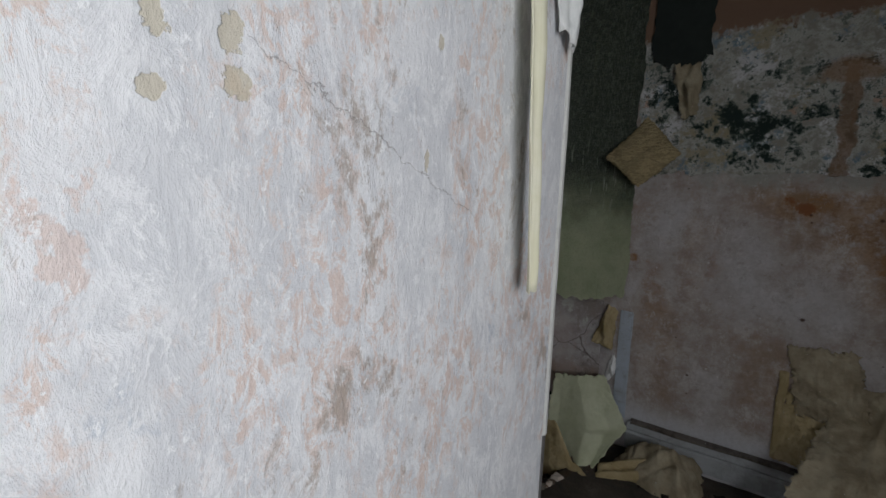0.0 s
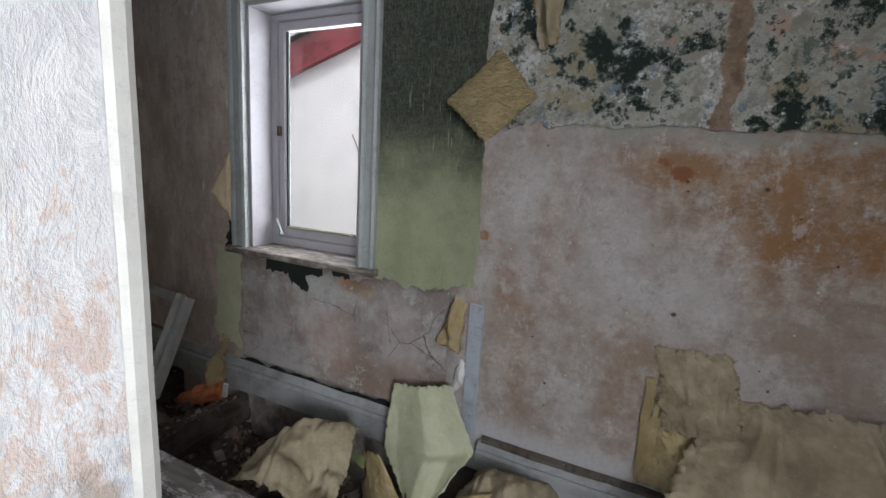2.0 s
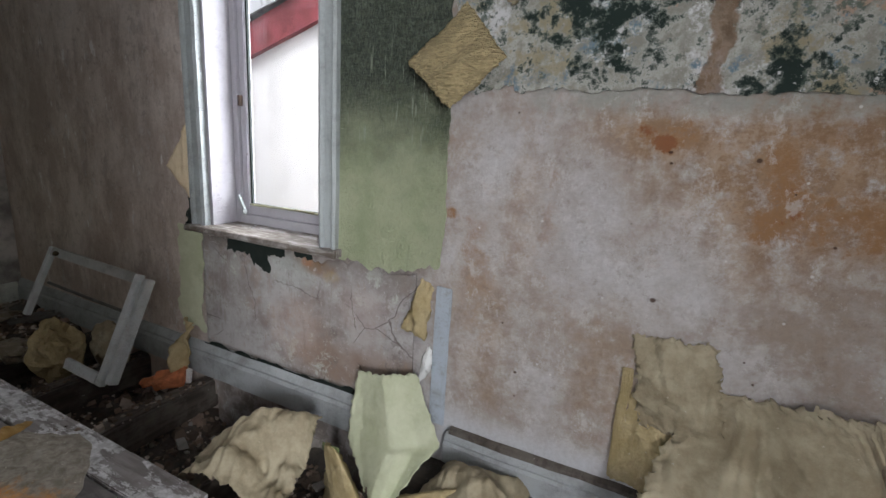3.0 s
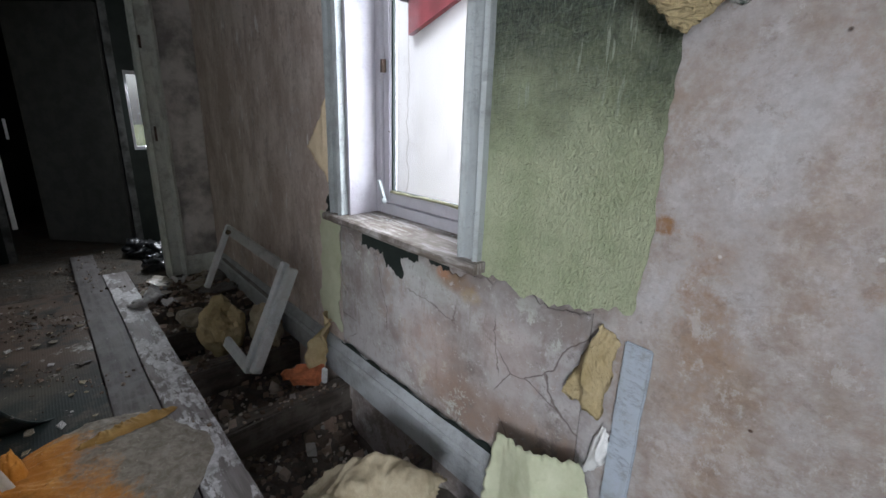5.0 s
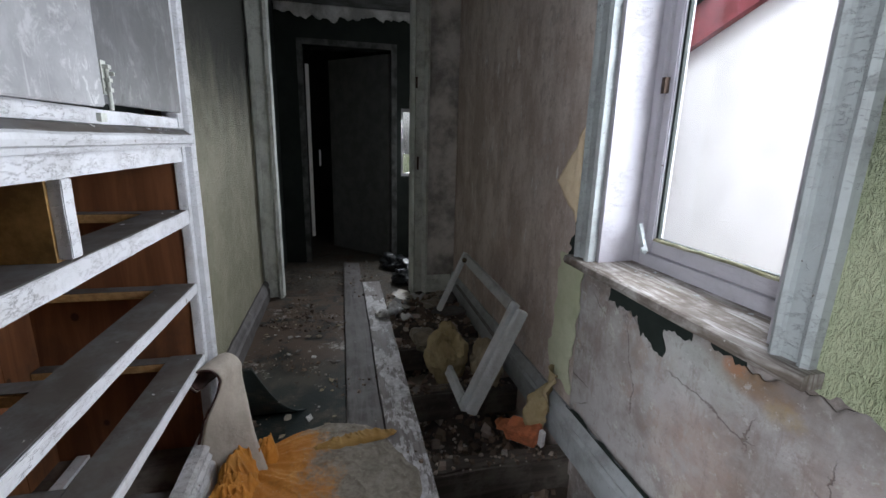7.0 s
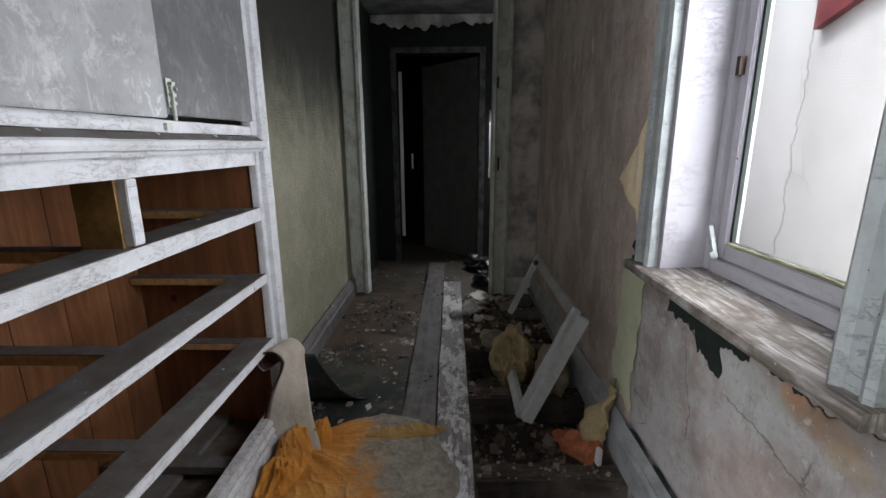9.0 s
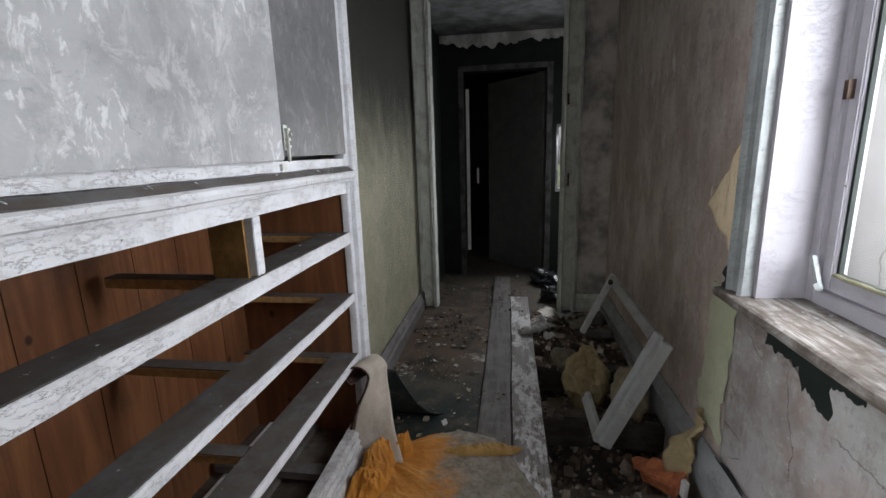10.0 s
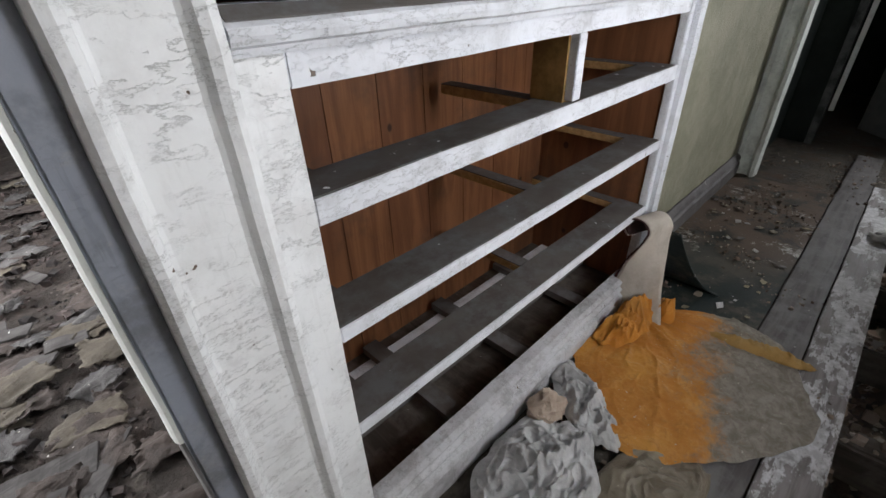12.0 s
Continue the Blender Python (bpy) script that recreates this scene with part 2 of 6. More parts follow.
def skim_coat():
    """Thin grey-lilac skim with brown damp, hairline cracks and a darker upper rim."""
    k = Nodes("grey_skim_coat")
    x, y, z = k.xyz()
    rag, mid, fine = k.noise(5, 8, 0.75), k.noise(12, 7, 0.72), k.noise(60, 4, 0.7)
    c = k.mix(k.ramp(k.noise(3.2, 6, 0.7), 0.36, 0.62), (0.25, 0.215, 0.20), (0.43, 0.415, 0.415))
    c = k.mix(k.do("MULTIPLY", k.ramp(mid, 0.52, 0.66), 0.6), c, (0.52, 0.51, 0.515))
    c = k.mix(k.do("MULTIPLY", k.ramp(k.noise(6, 7, 0.75, k.scaled(1, 1, 0.6)), 0.54, 0.66), 0.5), c, (0.31, 0.225, 0.17))
    c = k.mix(k.do("MULTIPLY", k.stain(x, z, -1.23, 0.74, 0.09, 0.05, mid, 0.4), 0.8), c, (0.22, 0.145, 0.085))
    c = k.mix(k.do("MULTIPLY", k.stain(x, z, -0.95, 0.30, 0.35, 0.10, rag, 0.5), 0.6), c, (0.27, 0.18, 0.13))
    c = k.mix(k.do("MULTIPLY", k.ramp(k.noise(4.5, 9, 0.8), 0.555, 0.62), 0.65), c, (0.17, 0.15, 0.14))
    c = k.mix(k.do("MULTIPLY", k.ramp(k.noise(5.7, 8, 0.78), 0.57, 0.61), 0.7), c, (0.52, 0.54, 0.50))
    # darker towards the top
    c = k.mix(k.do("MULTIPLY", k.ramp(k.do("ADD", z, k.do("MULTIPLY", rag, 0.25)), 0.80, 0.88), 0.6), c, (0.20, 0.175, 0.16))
    for cu, cv, ru, rv, col, a in ((-1.34, 0.67, 0.14, 0.08, (0.44, 0.47, 0.45), 0.75), (-1.17, 0.715, 0.08, 0.035, (0.24, 0.135, 0.06), 0.85), (-1.11, 0.69, 0.04, 0.025, (0.40, 0.31, 0.16), 0.7),
                                   (-1.24, 0.735, 0.03, 0.02, (0.40, 0.17, 0.08), 0.8), (-1.30, 0.40, 0.16, 0.16, (0.40, 0.27, 0.21), 0.6), (-0.95, 0.55, 0.12, 0.12, (0.44, 0.35, 0.32), 0.5), (-1.62, 0.60, 0.05, 0.12, (0.20, 0.17, 0.15), 0.6)):
        c = k.mix(k.do("MULTIPLY", k.do("MULTIPLY", k.stain(x, z, cu, cv, ru, rv, k.noise(16, 9, 0.8), 0.45), k.ramp(mid, 0.30, 0.55)), a * 0.7), c, col)
    warp = k.add("ShaderNodeTexNoise")
    warp.inputs["Scale"].default_value, warp.inputs["Detail"].default_value = 5, 5
    k.link(k.co, warp.inputs["Vector"])
    crack = k.cells(3.4, "DISTANCE_TO_EDGE", k.mix(0.10, k.co, warp.outputs["Color"]))
    line = k.do("MULTIPLY", k.do("SUBTRACT", 1.0, k.ramp(crack, 0.002, 0.010)), k.ramp(k.noise(2.3, 3), 0.48, 0.54))
    c = k.mix(k.do("MULTIPLY", k.ramp(k.noise(24, 9, 0.8), 0.54, 0.62), 0.45), c, (0.22, 0.185, 0.165))
    c = k.mix(k.do("MULTIPLY", k.ramp(k.noise(1, 7, 0.75, k.scaled(16, 16, 4)), 0.55, 0.63), 0.40), c, (0.24, 0.19, 0.165))
    c = k.mix(k.do("MULTIPLY", k.ramp(k.noise(33, 8, 0.8), 0.58, 0.63), 0.5), c, (0.56, 0.55, 0.545))
    wob = k.do("MULTIPLY", k.do("SUBTRACT", k.noise(7, 6, 0.7), 0.5), 0.10)
    for along, across, at, lean, lo, hi in ((z, x, -1.60, 0.25, 0.36, 0.70), (x, z, 0.60, 0.12, -1.46, -1.14), (z, x, -1.17, -0.2, 0.54, 0.66), (z, x, -0.98, 0.1, 0.45, 0.68)):
        off = k.do("ADD", k.do("SUBTRACT", across, at), k.do("ADD", wob, k.do("MULTIPLY", k.do("SUBTRACT", along, (lo + hi) / 2), lean)))
        one = k.do("MULTIPLY", k.do("SUBTRACT", 1.0, k.ramp(k.do("ABSOLUTE", off), 0.0008, 0.0035)), k.do("MULTIPLY", k.ramp(along, lo, lo + 0.05), k.ramp(along, hi, hi - 0.05)))
        line = k.do("MAXIMUM", line, one)
    c = k.mix(k.do("MULTIPLY", line, 0.7), c, (0.12, 0.09, 0.08))
    pits = k.do("MULTIPLY", k.do("SUBTRACT", 1.0, k.ramp(k.cells(8), 0.025, 0.05)), k.ramp(k.noise(2.7, 1), 0.5, 0.52))
    c = k.mix(k.do("MULTIPLY", pits, 0.85), c, (0.09, 0.07, 0.06))
    h = k.do("SUBTRACT", k.do("ADD", mid, k.do("MULTIPLY", fine, 0.3)), k.do("ADD", line, pits))
    return k.done(c, 0.85, k.bump(h, 0.4, 0.008))


def mural_paint():
    """Layers of old blue, white and green paint, eaten by black mould."""
    k = Nodes("mouldy_layered_paint")
    x, y, z = k.xyz()
    rag, mid, fine = k.noise(6, 7, 0.72), k.noise(13, 9, 0.78), k.noise(55, 5, 0.75)
    c = k.mix(k.ramp(mid, 0.40, 0.58), (0.26, 0.255, 0.215), (0.46, 0.46, 0.43))
    c = k.mix(k.ramp(k.noise(7, 8, 0.75), 0.53, 0.60), c, (0.56, 0.565, 0.57))
    c = k.mix(k.do("MULTIPLY", k.ramp(k.noise(3.4, 8, 0.75), 0.54, 0.60), 0.7), c, (0.30, 0.25, 0.14))
    c = k.mix(k.do("MULTIPLY", k.ramp(k.noise(4.2, 9, 0.8), 0.55, 0.60), k.ramp(fine, 0.40, 0.55)), c, (0.15, 0.22, 0.27))
    c = k.mix(k.do("MULTIPLY", k.ramp(k.noise(7.7, 6, 0.7), 0.62, 0.66), 0.75), c, (0.45, 0.29, 0.21))
    c = k.mix(k.do("MULTIPLY", k.ramp(k.noise(9.5, 10, 0.82), 0.555, 0.59), 0.9), c, (0.10, 0.125, 0.105))
    field = k.do("MULTIPLY", k.do("SUBTRACT", k.noise(13, 11, 0.78), 0.5), 5.0)
    for cu, cv, ru, rv, a in ((-0.20, 1.70, 0.13, 0.10, 0.55), (-0.09, 1.58, 0.10, 0.10, 0.55), (0.10, 1.69, 0.14, 0.05, 0.45), (-0.46, 1.86, 0.10, 0.12, 0.5), (0.13, 1.455, 0.04, 0.035, 0.5),
                              (0.35, 1.50, 0.06, 0.09, 0.5), (0.64, 1.52, 0.12, 0.16, 0.65), (0.46, 1.46, 0.20, 0.03, 0.35), (0.55, 1.78, 0.25, 0.1, 0.35), (1.3, 1.7, 0.4, 0.3, 0.4)):
        a1 = k.do("DIVIDE", k.do("SUBTRACT", x, cu), ru)
        b1 = k.do("DIVIDE", k.do("SUBTRACT", z, cv), rv)
        r2 = k.do("ADD", k.do("MULTIPLY", a1, a1), k.do("MULTIPLY", b1, b1))
        field = k.do("ADD", field, k.do("MULTIPLY", k.do("POWER", 2.718, k.do("MULTIPLY", r2, -1.0)), a))
    c = k.mix(k.do("MULTIPLY", k.ramp(field, 0.30, 0.36), 0.85), c, (0.06, 0.085, 0.07))
    c = k.mix(k.ramp(field, 0.52, 0.56), c, (0.014, 0.026, 0.022))
    c = k.mix(k.do("MULTIPLY", k.ramp(k.noise(14, 9, 0.8), 0.615, 0.63), 0.95), c, (0.66, 0.67, 0.67))
    # brown run of damp
    sway = k.do("ADD", x, k.do("MULTIPLY", k.do("SUBTRACT", k.noise(6, 8, 0.75), 0.5), 0.12))
    run = k.do("MULTIPLY", k.do("SUBTRACT", 1.0, k.ramp(k.do("ABSOLUTE", k.do("SUBTRACT", sway, 0.188)), 0.020, 0.030)), k.ramp(z, 1.93, 1.85))
    c = k.mix(k.do("MULTIPLY", run, 0.8), c, k.mix(k.ramp(mid, 0.4, 0.6), (0.15, 0.09, 0.05), (0.25, 0.16, 0.10)))
    c = k.mix(k.do("MULTIPLY", k.stain(x, z, 0.185, 1.86, 0.10, 0.05, mid, 0.3), 0.7), c, (0.27, 0.165, 0.095))
    c = k.mix(k.ramp(k.do("ADD", z, k.do("MULTIPLY", mid, 0.35)), 2.235, 2.28), c, (0.20, 0.125, 0.085))
    h = k.do("ADD", mid, k.do("ADD", k.do("MULTIPLY", fine, 0.3), k.do("MULTIPLY", k.ramp(field, 0.4, 0.5), -0.3)))
    return k.done(c, 0.8, k.bump(h, 0.6, 0.009))


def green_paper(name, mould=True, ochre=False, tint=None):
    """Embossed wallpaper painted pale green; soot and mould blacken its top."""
    k = Nodes(name)
    x, y, z = k.xyz()
    rag = k.noise(5, 5, 0.7)
    across, along = k.noise(1, 2, 0.5, k.scaled(26, 26, 95), 1.4), k.noise(1, 3, 0.6, k.scaled(170, 170, 45), 1.0)
    c = k.mix(k.ramp(k.noise(6, 4, 0.6), 0.35, 0.65), (0.36, 0.41, 0.25), (0.47, 0.51, 0.34))
    if ochre:
        c = k.mix(k.ramp(rag, 0.35, 0.65), (0.35, 0.335, 0.235), (0.46, 0.44, 0.325))
    if tint:
        c = k.mix(k.ramp(across, 0.4, 0.6), tuple(v * 0.72 for v in tint), tint)
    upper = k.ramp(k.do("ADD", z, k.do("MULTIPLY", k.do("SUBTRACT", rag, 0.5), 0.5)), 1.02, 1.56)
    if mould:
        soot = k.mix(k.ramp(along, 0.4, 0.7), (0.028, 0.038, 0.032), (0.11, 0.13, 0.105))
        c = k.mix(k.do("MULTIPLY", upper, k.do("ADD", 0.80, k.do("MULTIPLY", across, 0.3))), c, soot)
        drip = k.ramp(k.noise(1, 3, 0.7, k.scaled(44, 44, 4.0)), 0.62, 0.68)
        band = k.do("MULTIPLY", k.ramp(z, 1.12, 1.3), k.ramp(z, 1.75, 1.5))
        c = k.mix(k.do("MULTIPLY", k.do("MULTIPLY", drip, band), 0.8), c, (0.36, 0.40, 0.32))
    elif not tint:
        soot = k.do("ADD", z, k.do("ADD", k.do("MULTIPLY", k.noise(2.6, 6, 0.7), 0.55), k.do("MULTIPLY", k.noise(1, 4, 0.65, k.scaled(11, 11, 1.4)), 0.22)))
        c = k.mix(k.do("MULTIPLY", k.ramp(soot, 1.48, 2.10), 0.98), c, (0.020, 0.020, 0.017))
    streak = k.ramp(k.noise(1, 3, 0.6, k.scaled(22, 22, 1.6)), 0.62, 0.74)
    c = k.mix(k.do("MULTIPLY", streak, 0.22), c, (0.17, 0.19, 0.12))
    # emboss shading and caught soot put into the colour: dark hollows, paler ridges
    dash = k.noise(1, 3, 0.6, k.scaled(60, 60, 42), 1.6)
    c = k.mix(k.do("MULTIPLY", k.ramp(dash, 0.50, 0.40), 0.12), c, (0.16, 0.18, 0.11))
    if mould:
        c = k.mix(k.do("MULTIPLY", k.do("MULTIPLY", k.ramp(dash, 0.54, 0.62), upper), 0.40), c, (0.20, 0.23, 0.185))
    h = k.do("ADD", k.do("MULTIPLY", across, k.do("MULTIPLY", upper, 1.9)), k.do("MULTIPLY", along, k.do("SUBTRACT", 1.0, k.do("MULTIPLY", upper, 0.6))))
    h = k.do("ADD", h, k.do("MULTIPLY", dash, 1.3))
    return k.done(c, 0.6, k.bump(k.do("ADD", h, k.do("MULTIPLY", rag, 0.5)), 0.9, 0.011))


def crazed_paint(name, white=(0.74, 0.75, 0.78), dirt=(0.33, 0.32, 0.31), amount=0.5, size=16.0, smear=0.5, soot=0.5):
    """Old gloss paint: crazed, chipped and sooty."""
    k = Nodes(name)
    warp = k.add("ShaderNodeTexNoise")
    warp.inputs["Scale"].default_value, warp.inputs["Detail"].default_value = 9, 3
    k.link(k.co, warp.inputs["Vector"])
    co = k.mix(0.06, k.co, warp.outputs["Color"])
    crack = k.cells(size * 2.4, "DISTANCE_TO_EDGE", k.scaled(1, 1, 1.5, co))
    line = k.do("MULTIPLY", k.do("SUBTRACT", 1.0, k.ramp(crack, 0.004, 0.035)), k.ramp(k.noise(6.3, 5, 0.65), 0.47, 0.62))
    wander = k.do("ABSOLUTE", k.do("SUBTRACT", k.noise(size * 0.9, 7, 0.72, k.scaled(0.8, 0.8, 2.4)), 0.5))
    line = k.do("MAXIMUM", k.do("MULTIPLY", line, 0.22), k.do("MULTIPLY", k.do("SUBTRACT", 1.0, k.ramp(wander, 0.002, 0.016)), k.ramp(k.noise(5.3, 5, 0.65), 0.40, 0.52)))
    mid, fine = k.noise(7, 6, 0.7), k.noise(50, 5, 0.7)
    c = k.mix(k.do("MULTIPLY", k.ramp(mid, 0.45, 0.68), smear), white, dirt)
    c = k.mix(k.do("MULTIPLY", k.ramp(fine, 0.58, 0.72), 0.35), c, (0.36, 0.35, 0.34))
    c = k.mix(k.do("MULTIPLY", line, amount * 0.75), c, (0.20, 0.19, 0.18))
    run = k.ramp(k.noise(1, 4, 0.7, k.scaled(55, 55, 5)), 0.55, 0.68)
    c = k.mix(k.do("MULTIPLY", run, 0.30 * min(1.0, smear * 1.4)), c, dirt)
    smut = k.do("MULTIPLY", k.ramp(k.noise(8.5, 9, 0.8), 0.54, 0.62), soot)
    c = k.mix(smut, c, (0.27, 0.26, 0.255))
    chip = k.ramp(k.noise(26, 3, 0.6), 0.735, 0.75)
    c = k.mix(chip, c, (0.14, 0.10, 0.075))
    h = k.do("SUBTRACT", k.do("MULTIPLY", fine, 0.25), k.do("ADD", k.do("MULTIPLY", line, amount), chip))
    return k.done(c, k.do("ADD", 0.38, k.do("MULTIPLY", mid, 0.3)), k.bump(h, 0.6, 0.005), spec=0.4)


def wiped_paint(name, tone):
    """Grey cupboard doors, wiped in pale swirls."""
    k = Nodes(name)
    mid, swirl, dab, fine = k.noise(3.2, 6, 0.68, None, 0.4), k.noise(13, 8, 0.76, k.scaled(1, 1, 0.75), 0.8), k.noise(30, 6, 0.74, k.scaled(1, 1, 0.55), 0.6), k.noise(80, 3, 0.6)
    c = k.mix(k.ramp(mid, 0.36, 0.64), (0.40 * tone, 0.405 * tone, 0.425 * tone), (0.60 * tone, 0.615 * tone, 0.645 * tone))
    c = k.mix(k.do("MULTIPLY", k.ramp(swirl, 0.50, 0.62), 0.55), c, (0.76 * tone, 0.775 * tone, 0.80 * tone))
    c = k.mix(k.do("MULTIPLY", k.do("MULTIPLY", k.ramp(dab, 0.54, 0.62), k.ramp(mid, 0.42, 0.58)), 0.8), c, (0.98 * tone, 0.99 * tone, tone))
    c = k.mix(k.do("MULTIPLY", k.ramp(k.noise(21, 7, 0.78, None, 0.6), 0.57, 0.65), 0.5), c, (0.30 * tone, 0.295 * tone, 0.30 * tone))
    run = k.ramp(k.noise(1, 3, 0.6, k.scaled(46, 46, 1.2)), 0.64, 0.70)
    c = k.mix(k.do("MULTIPLY", run, 0.4), c, (0.84 * tone, 0.86 * tone, 0.88 * tone))
    spot = k.do("SUBTRACT", 1.0, k.ramp(k.cells(6), 0.012, 0.026))
    c = k.mix(k.do("MULTIPLY", spot, 0.6), c, (0.2, 0.15, 0.10))
    return k.done(c, k.do("ADD", 0.42, k.do("MULTIPLY", dab, 0.25)), k.bump(k.do("ADD", swirl, k.do("MULTIPLY", fine, 0.3)), 0.16, 0.004), spec=0.4)


def dusty_wood(name, a, b, dust=(0.20, 0.19, 0.185), amount=0.5, grain=(6, 6, 60), rough=0.75):
    k = Nodes(name)
    g = k.noise(1, 4, 0.6, k.scaled(*grain), 1.0)
    c = k.mix(k.ramp(g, 0.35, 0.65), a, b)
    tone = k.random()
    c = k.mix(k.do("MULTIPLY", tone, 0.35), c, a)
    c = k.mix(k.do("MULTIPLY", k.ramp(k.noise(9, 6, 0.7), 0.42, 0.65), amount), c, dust)
    c = k.mix(k.ramp(k.noise(33, 3, 0.6), 0.72, 0.75), c, (0.55, 0.54, 0.52))
    return k.done(c, rough, k.bump(k.do("ADD", g, k.noise(60, 3)), 0.2, 0.003))


def knotty_pine():
    k = Nodes("stained_pine_boards")
    x, y, z = k.xyz()
    g = k.noise(1, 5, 0.65, k.scaled(13, 13, 1.0), 1.6)
    c = k.mix(k.ramp(g, 0.3, 0.7), (0.165, 0.062, 0.027), (0.31, 0.135, 0.058))
    knot = k.cells(5.2, "F1", k.scaled(1.2, 1, 0.8))
    ring = k.do("SUBTRACT", 1.0, k.ramp(knot, 0.09, 0.17))
    c = k.mix(k.do("MULTIPLY", ring, 0.6), c, (0.20, 0.09, 0.04))
    c = k.mix(k.do("SUBTRACT", 1.0, k.ramp(knot, 0.05, 0.085)), c, (0.035, 0.015, 0.01))
    c = k.mix(k.do("MULTIPLY", k.random(), 0.4), c, (0.09, 0.035, 0.02))
    c = k.mix(k.do("MULTIPLY", k.ramp(k.noise(3.5, 5, 0.7), 0.5, 0.7), 0.45), c, (0.05, 0.035, 0.03))
    return k.done(c, 0.55, k.bump(g, 0.15, 0.003))


def dirt():
    k = Nodes("wet_dirt_and_crumbs")
    x, y, z = k.xyz()
    mid, fine = k.noise(7, 7, 0.72), k.noise(42, 6, 0.75)
    c = k.mix(k.ramp(mid, 0.35, 0.65), (0.045, 0.040, 0.034), (0.13, 0.112, 0.094))
    c = k.mix(k.do("MULTIPLY", k.ramp(k.noise(3.1, 5, 0.7), 0.52, 0.66), 0.6), c, (0.11, 0.065, 0.045))
    # room side dimmed in its colour to offset the strong window lamp
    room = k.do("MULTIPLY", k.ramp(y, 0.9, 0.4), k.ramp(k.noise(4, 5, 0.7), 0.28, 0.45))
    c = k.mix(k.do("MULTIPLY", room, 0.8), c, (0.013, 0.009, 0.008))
    c = k.mix(k.ramp(fine, 0.68, 0.74), c, (0.16, 0.14, 0.125))
    crumb = k.do("MULTIPLY", k.do("SUBTRACT", 1.0, k.ramp(k.cells(34), 0.12, 0.2)), k.ramp(k.noise(5, 3), 0.5, 0.6))
    c = k.mix(k.do("MULTIPLY", crumb, 0.6), c, (0.20, 0.175, 0.155))
    h = k.do("ADD", mid, k.do("MULTIPLY", fine, 0.5))
    return k.done(c, k.do("SUBTRACT", 0.97, k.do("MULTIPLY", k.do("MULTIPLY", k.ramp(mid, 0.6, 0.4), k.ramp(y, 0.9, 1.2)), 0.5)), k.bump(h, 0.9, 0.03), spec=0.2)


def lino():
    k = Nodes("wet_dark_lino")
    mid, fine = k.noise(5, 7, 0.72), k.noise(38, 6, 0.75)
    c = k.mix(k.ramp(mid, 0.35, 0.65), (0.028, 0.032, 0.029), (0.085, 0.077, 0.062))
    x, y, z = k.xyz()
    far = k.do("MULTIPLY", k.ramp(x, -2.65, -3.0), k.ramp(mid, 0.38, 0.52))
    c = k.mix(k.do("MULTIPLY", far, 0.8), c, (0.13, 0.088, 0.066))
    c = k.mix(k.do("MULTIPLY", k.ramp(fine, 0.62, 0.68), k.ramp(mid, 0.45, 0.55)), c, (0.26, 0.24, 0.21))
    c = k.mix(k.ramp(k.noise(4.4, 9, 0.82), 0.57, 0.60), c, k.mix(k.ramp(fine, 0.4, 0.6), (0.16, 0.14, 0.12), (0.44, 0.42, 0.40)))
    c = k.mix(k.do("MULTIPLY", k.ramp(x, -2.75, -2.35), k.ramp(mid, 0.62, 0.45)), c, (0.018, 0.026, 0.026))
    weave = k.cells(95, "F1", None, 0.1)
    return k.done(c, k.do("ADD", 0.22, k.do("MULTIPLY", mid, 0.6)), k.bump(k.do("ADD", k.do("MULTIPLY", weave, 0.5), mid), 0.4, 0.006), spec=0.3)


def old_paper(name, a, b, dark=(0.10, 0.085, 0.06), wrinkle=30.0, strength=0.35, rough=0.85):
    k = Nodes(name)
    mid, fine = k.noise(7, 6, 0.7), k.noise(wrinkle, 5, 0.7, None, 0.6)
    c = k.mix(k.ramp(mid, 0.35, 0.65), a, b)
    c = k.mix(k.do("MULTIPLY", k.ramp(k.noise(4.5, 5, 0.7), 0.52, 0.7), 0.5), c, dark)
    c = k.mix(k.ramp(k.noise(60, 3), 0.7, 0.74), c, k.mix(0.5, b, (0.55, 0.53, 0.48)))
    crease = k.do("ADD", k.cells(wrinkle * 0.55, "F1", k.mix(0.12, k.co, k.add("ShaderNodeTexNoise").outputs["Color"])), k.do("MULTIPLY", k.cells(wrinkle * 1.5), 0.4))
    return k.done(c, rough, k.bump(k.do("ADD", k.do("ADD", fine, mid), k.do("MULTIPLY", crease, 0.9)), strength, 0.011))


def muddy_orange():
    k = Nodes("muddy_orange_cloth")
    x, y, z = k.xyz()
    mid, fine = k.noise(7, 7, 0.72), k.noise(28, 6, 0.75, None, 0.5)
    c = k.mix(k.ramp(mid, 0.35, 0.65), (0.40, 0.15, 0.018), (0.55, 0.26, 0.05))
    c = k.mix(k.do("MULTIPLY", k.ramp(fine, 0.5, 0.66), 0.5), c, (0.26, 0.11, 0.02))
    drift = k.do("ADD", k.do("ADD", k.do("MULTIPLY", y, 1.0), k.do("MULTIPLY", x, -0.35)), k.do("MULTIPLY", k.do("SUBTRACT", k.noise(5, 9, 0.8), 0.5), 0.85))
    mud = k.mix(k.ramp(fine, 0.35, 0.65), (0.16, 0.135, 0.105), (0.27, 0.245, 0.205))
    c = k.mix(k.ramp(drift, 1.98, 2.16), c, mud)
    c = k.mix(k.ramp(k.noise(70, 3, 0.7), 0.68, 0.72), c, (0.50, 0.46, 0.40))
    return k.done(c, k.do("SUBTRACT", 0.75, k.do("MULTIPLY", k.ramp(mid, 0.45, 0.6), 0.4)), k.bump(k.do("ADD", fine, mid), 0.35, 0.008), spec=0.5)


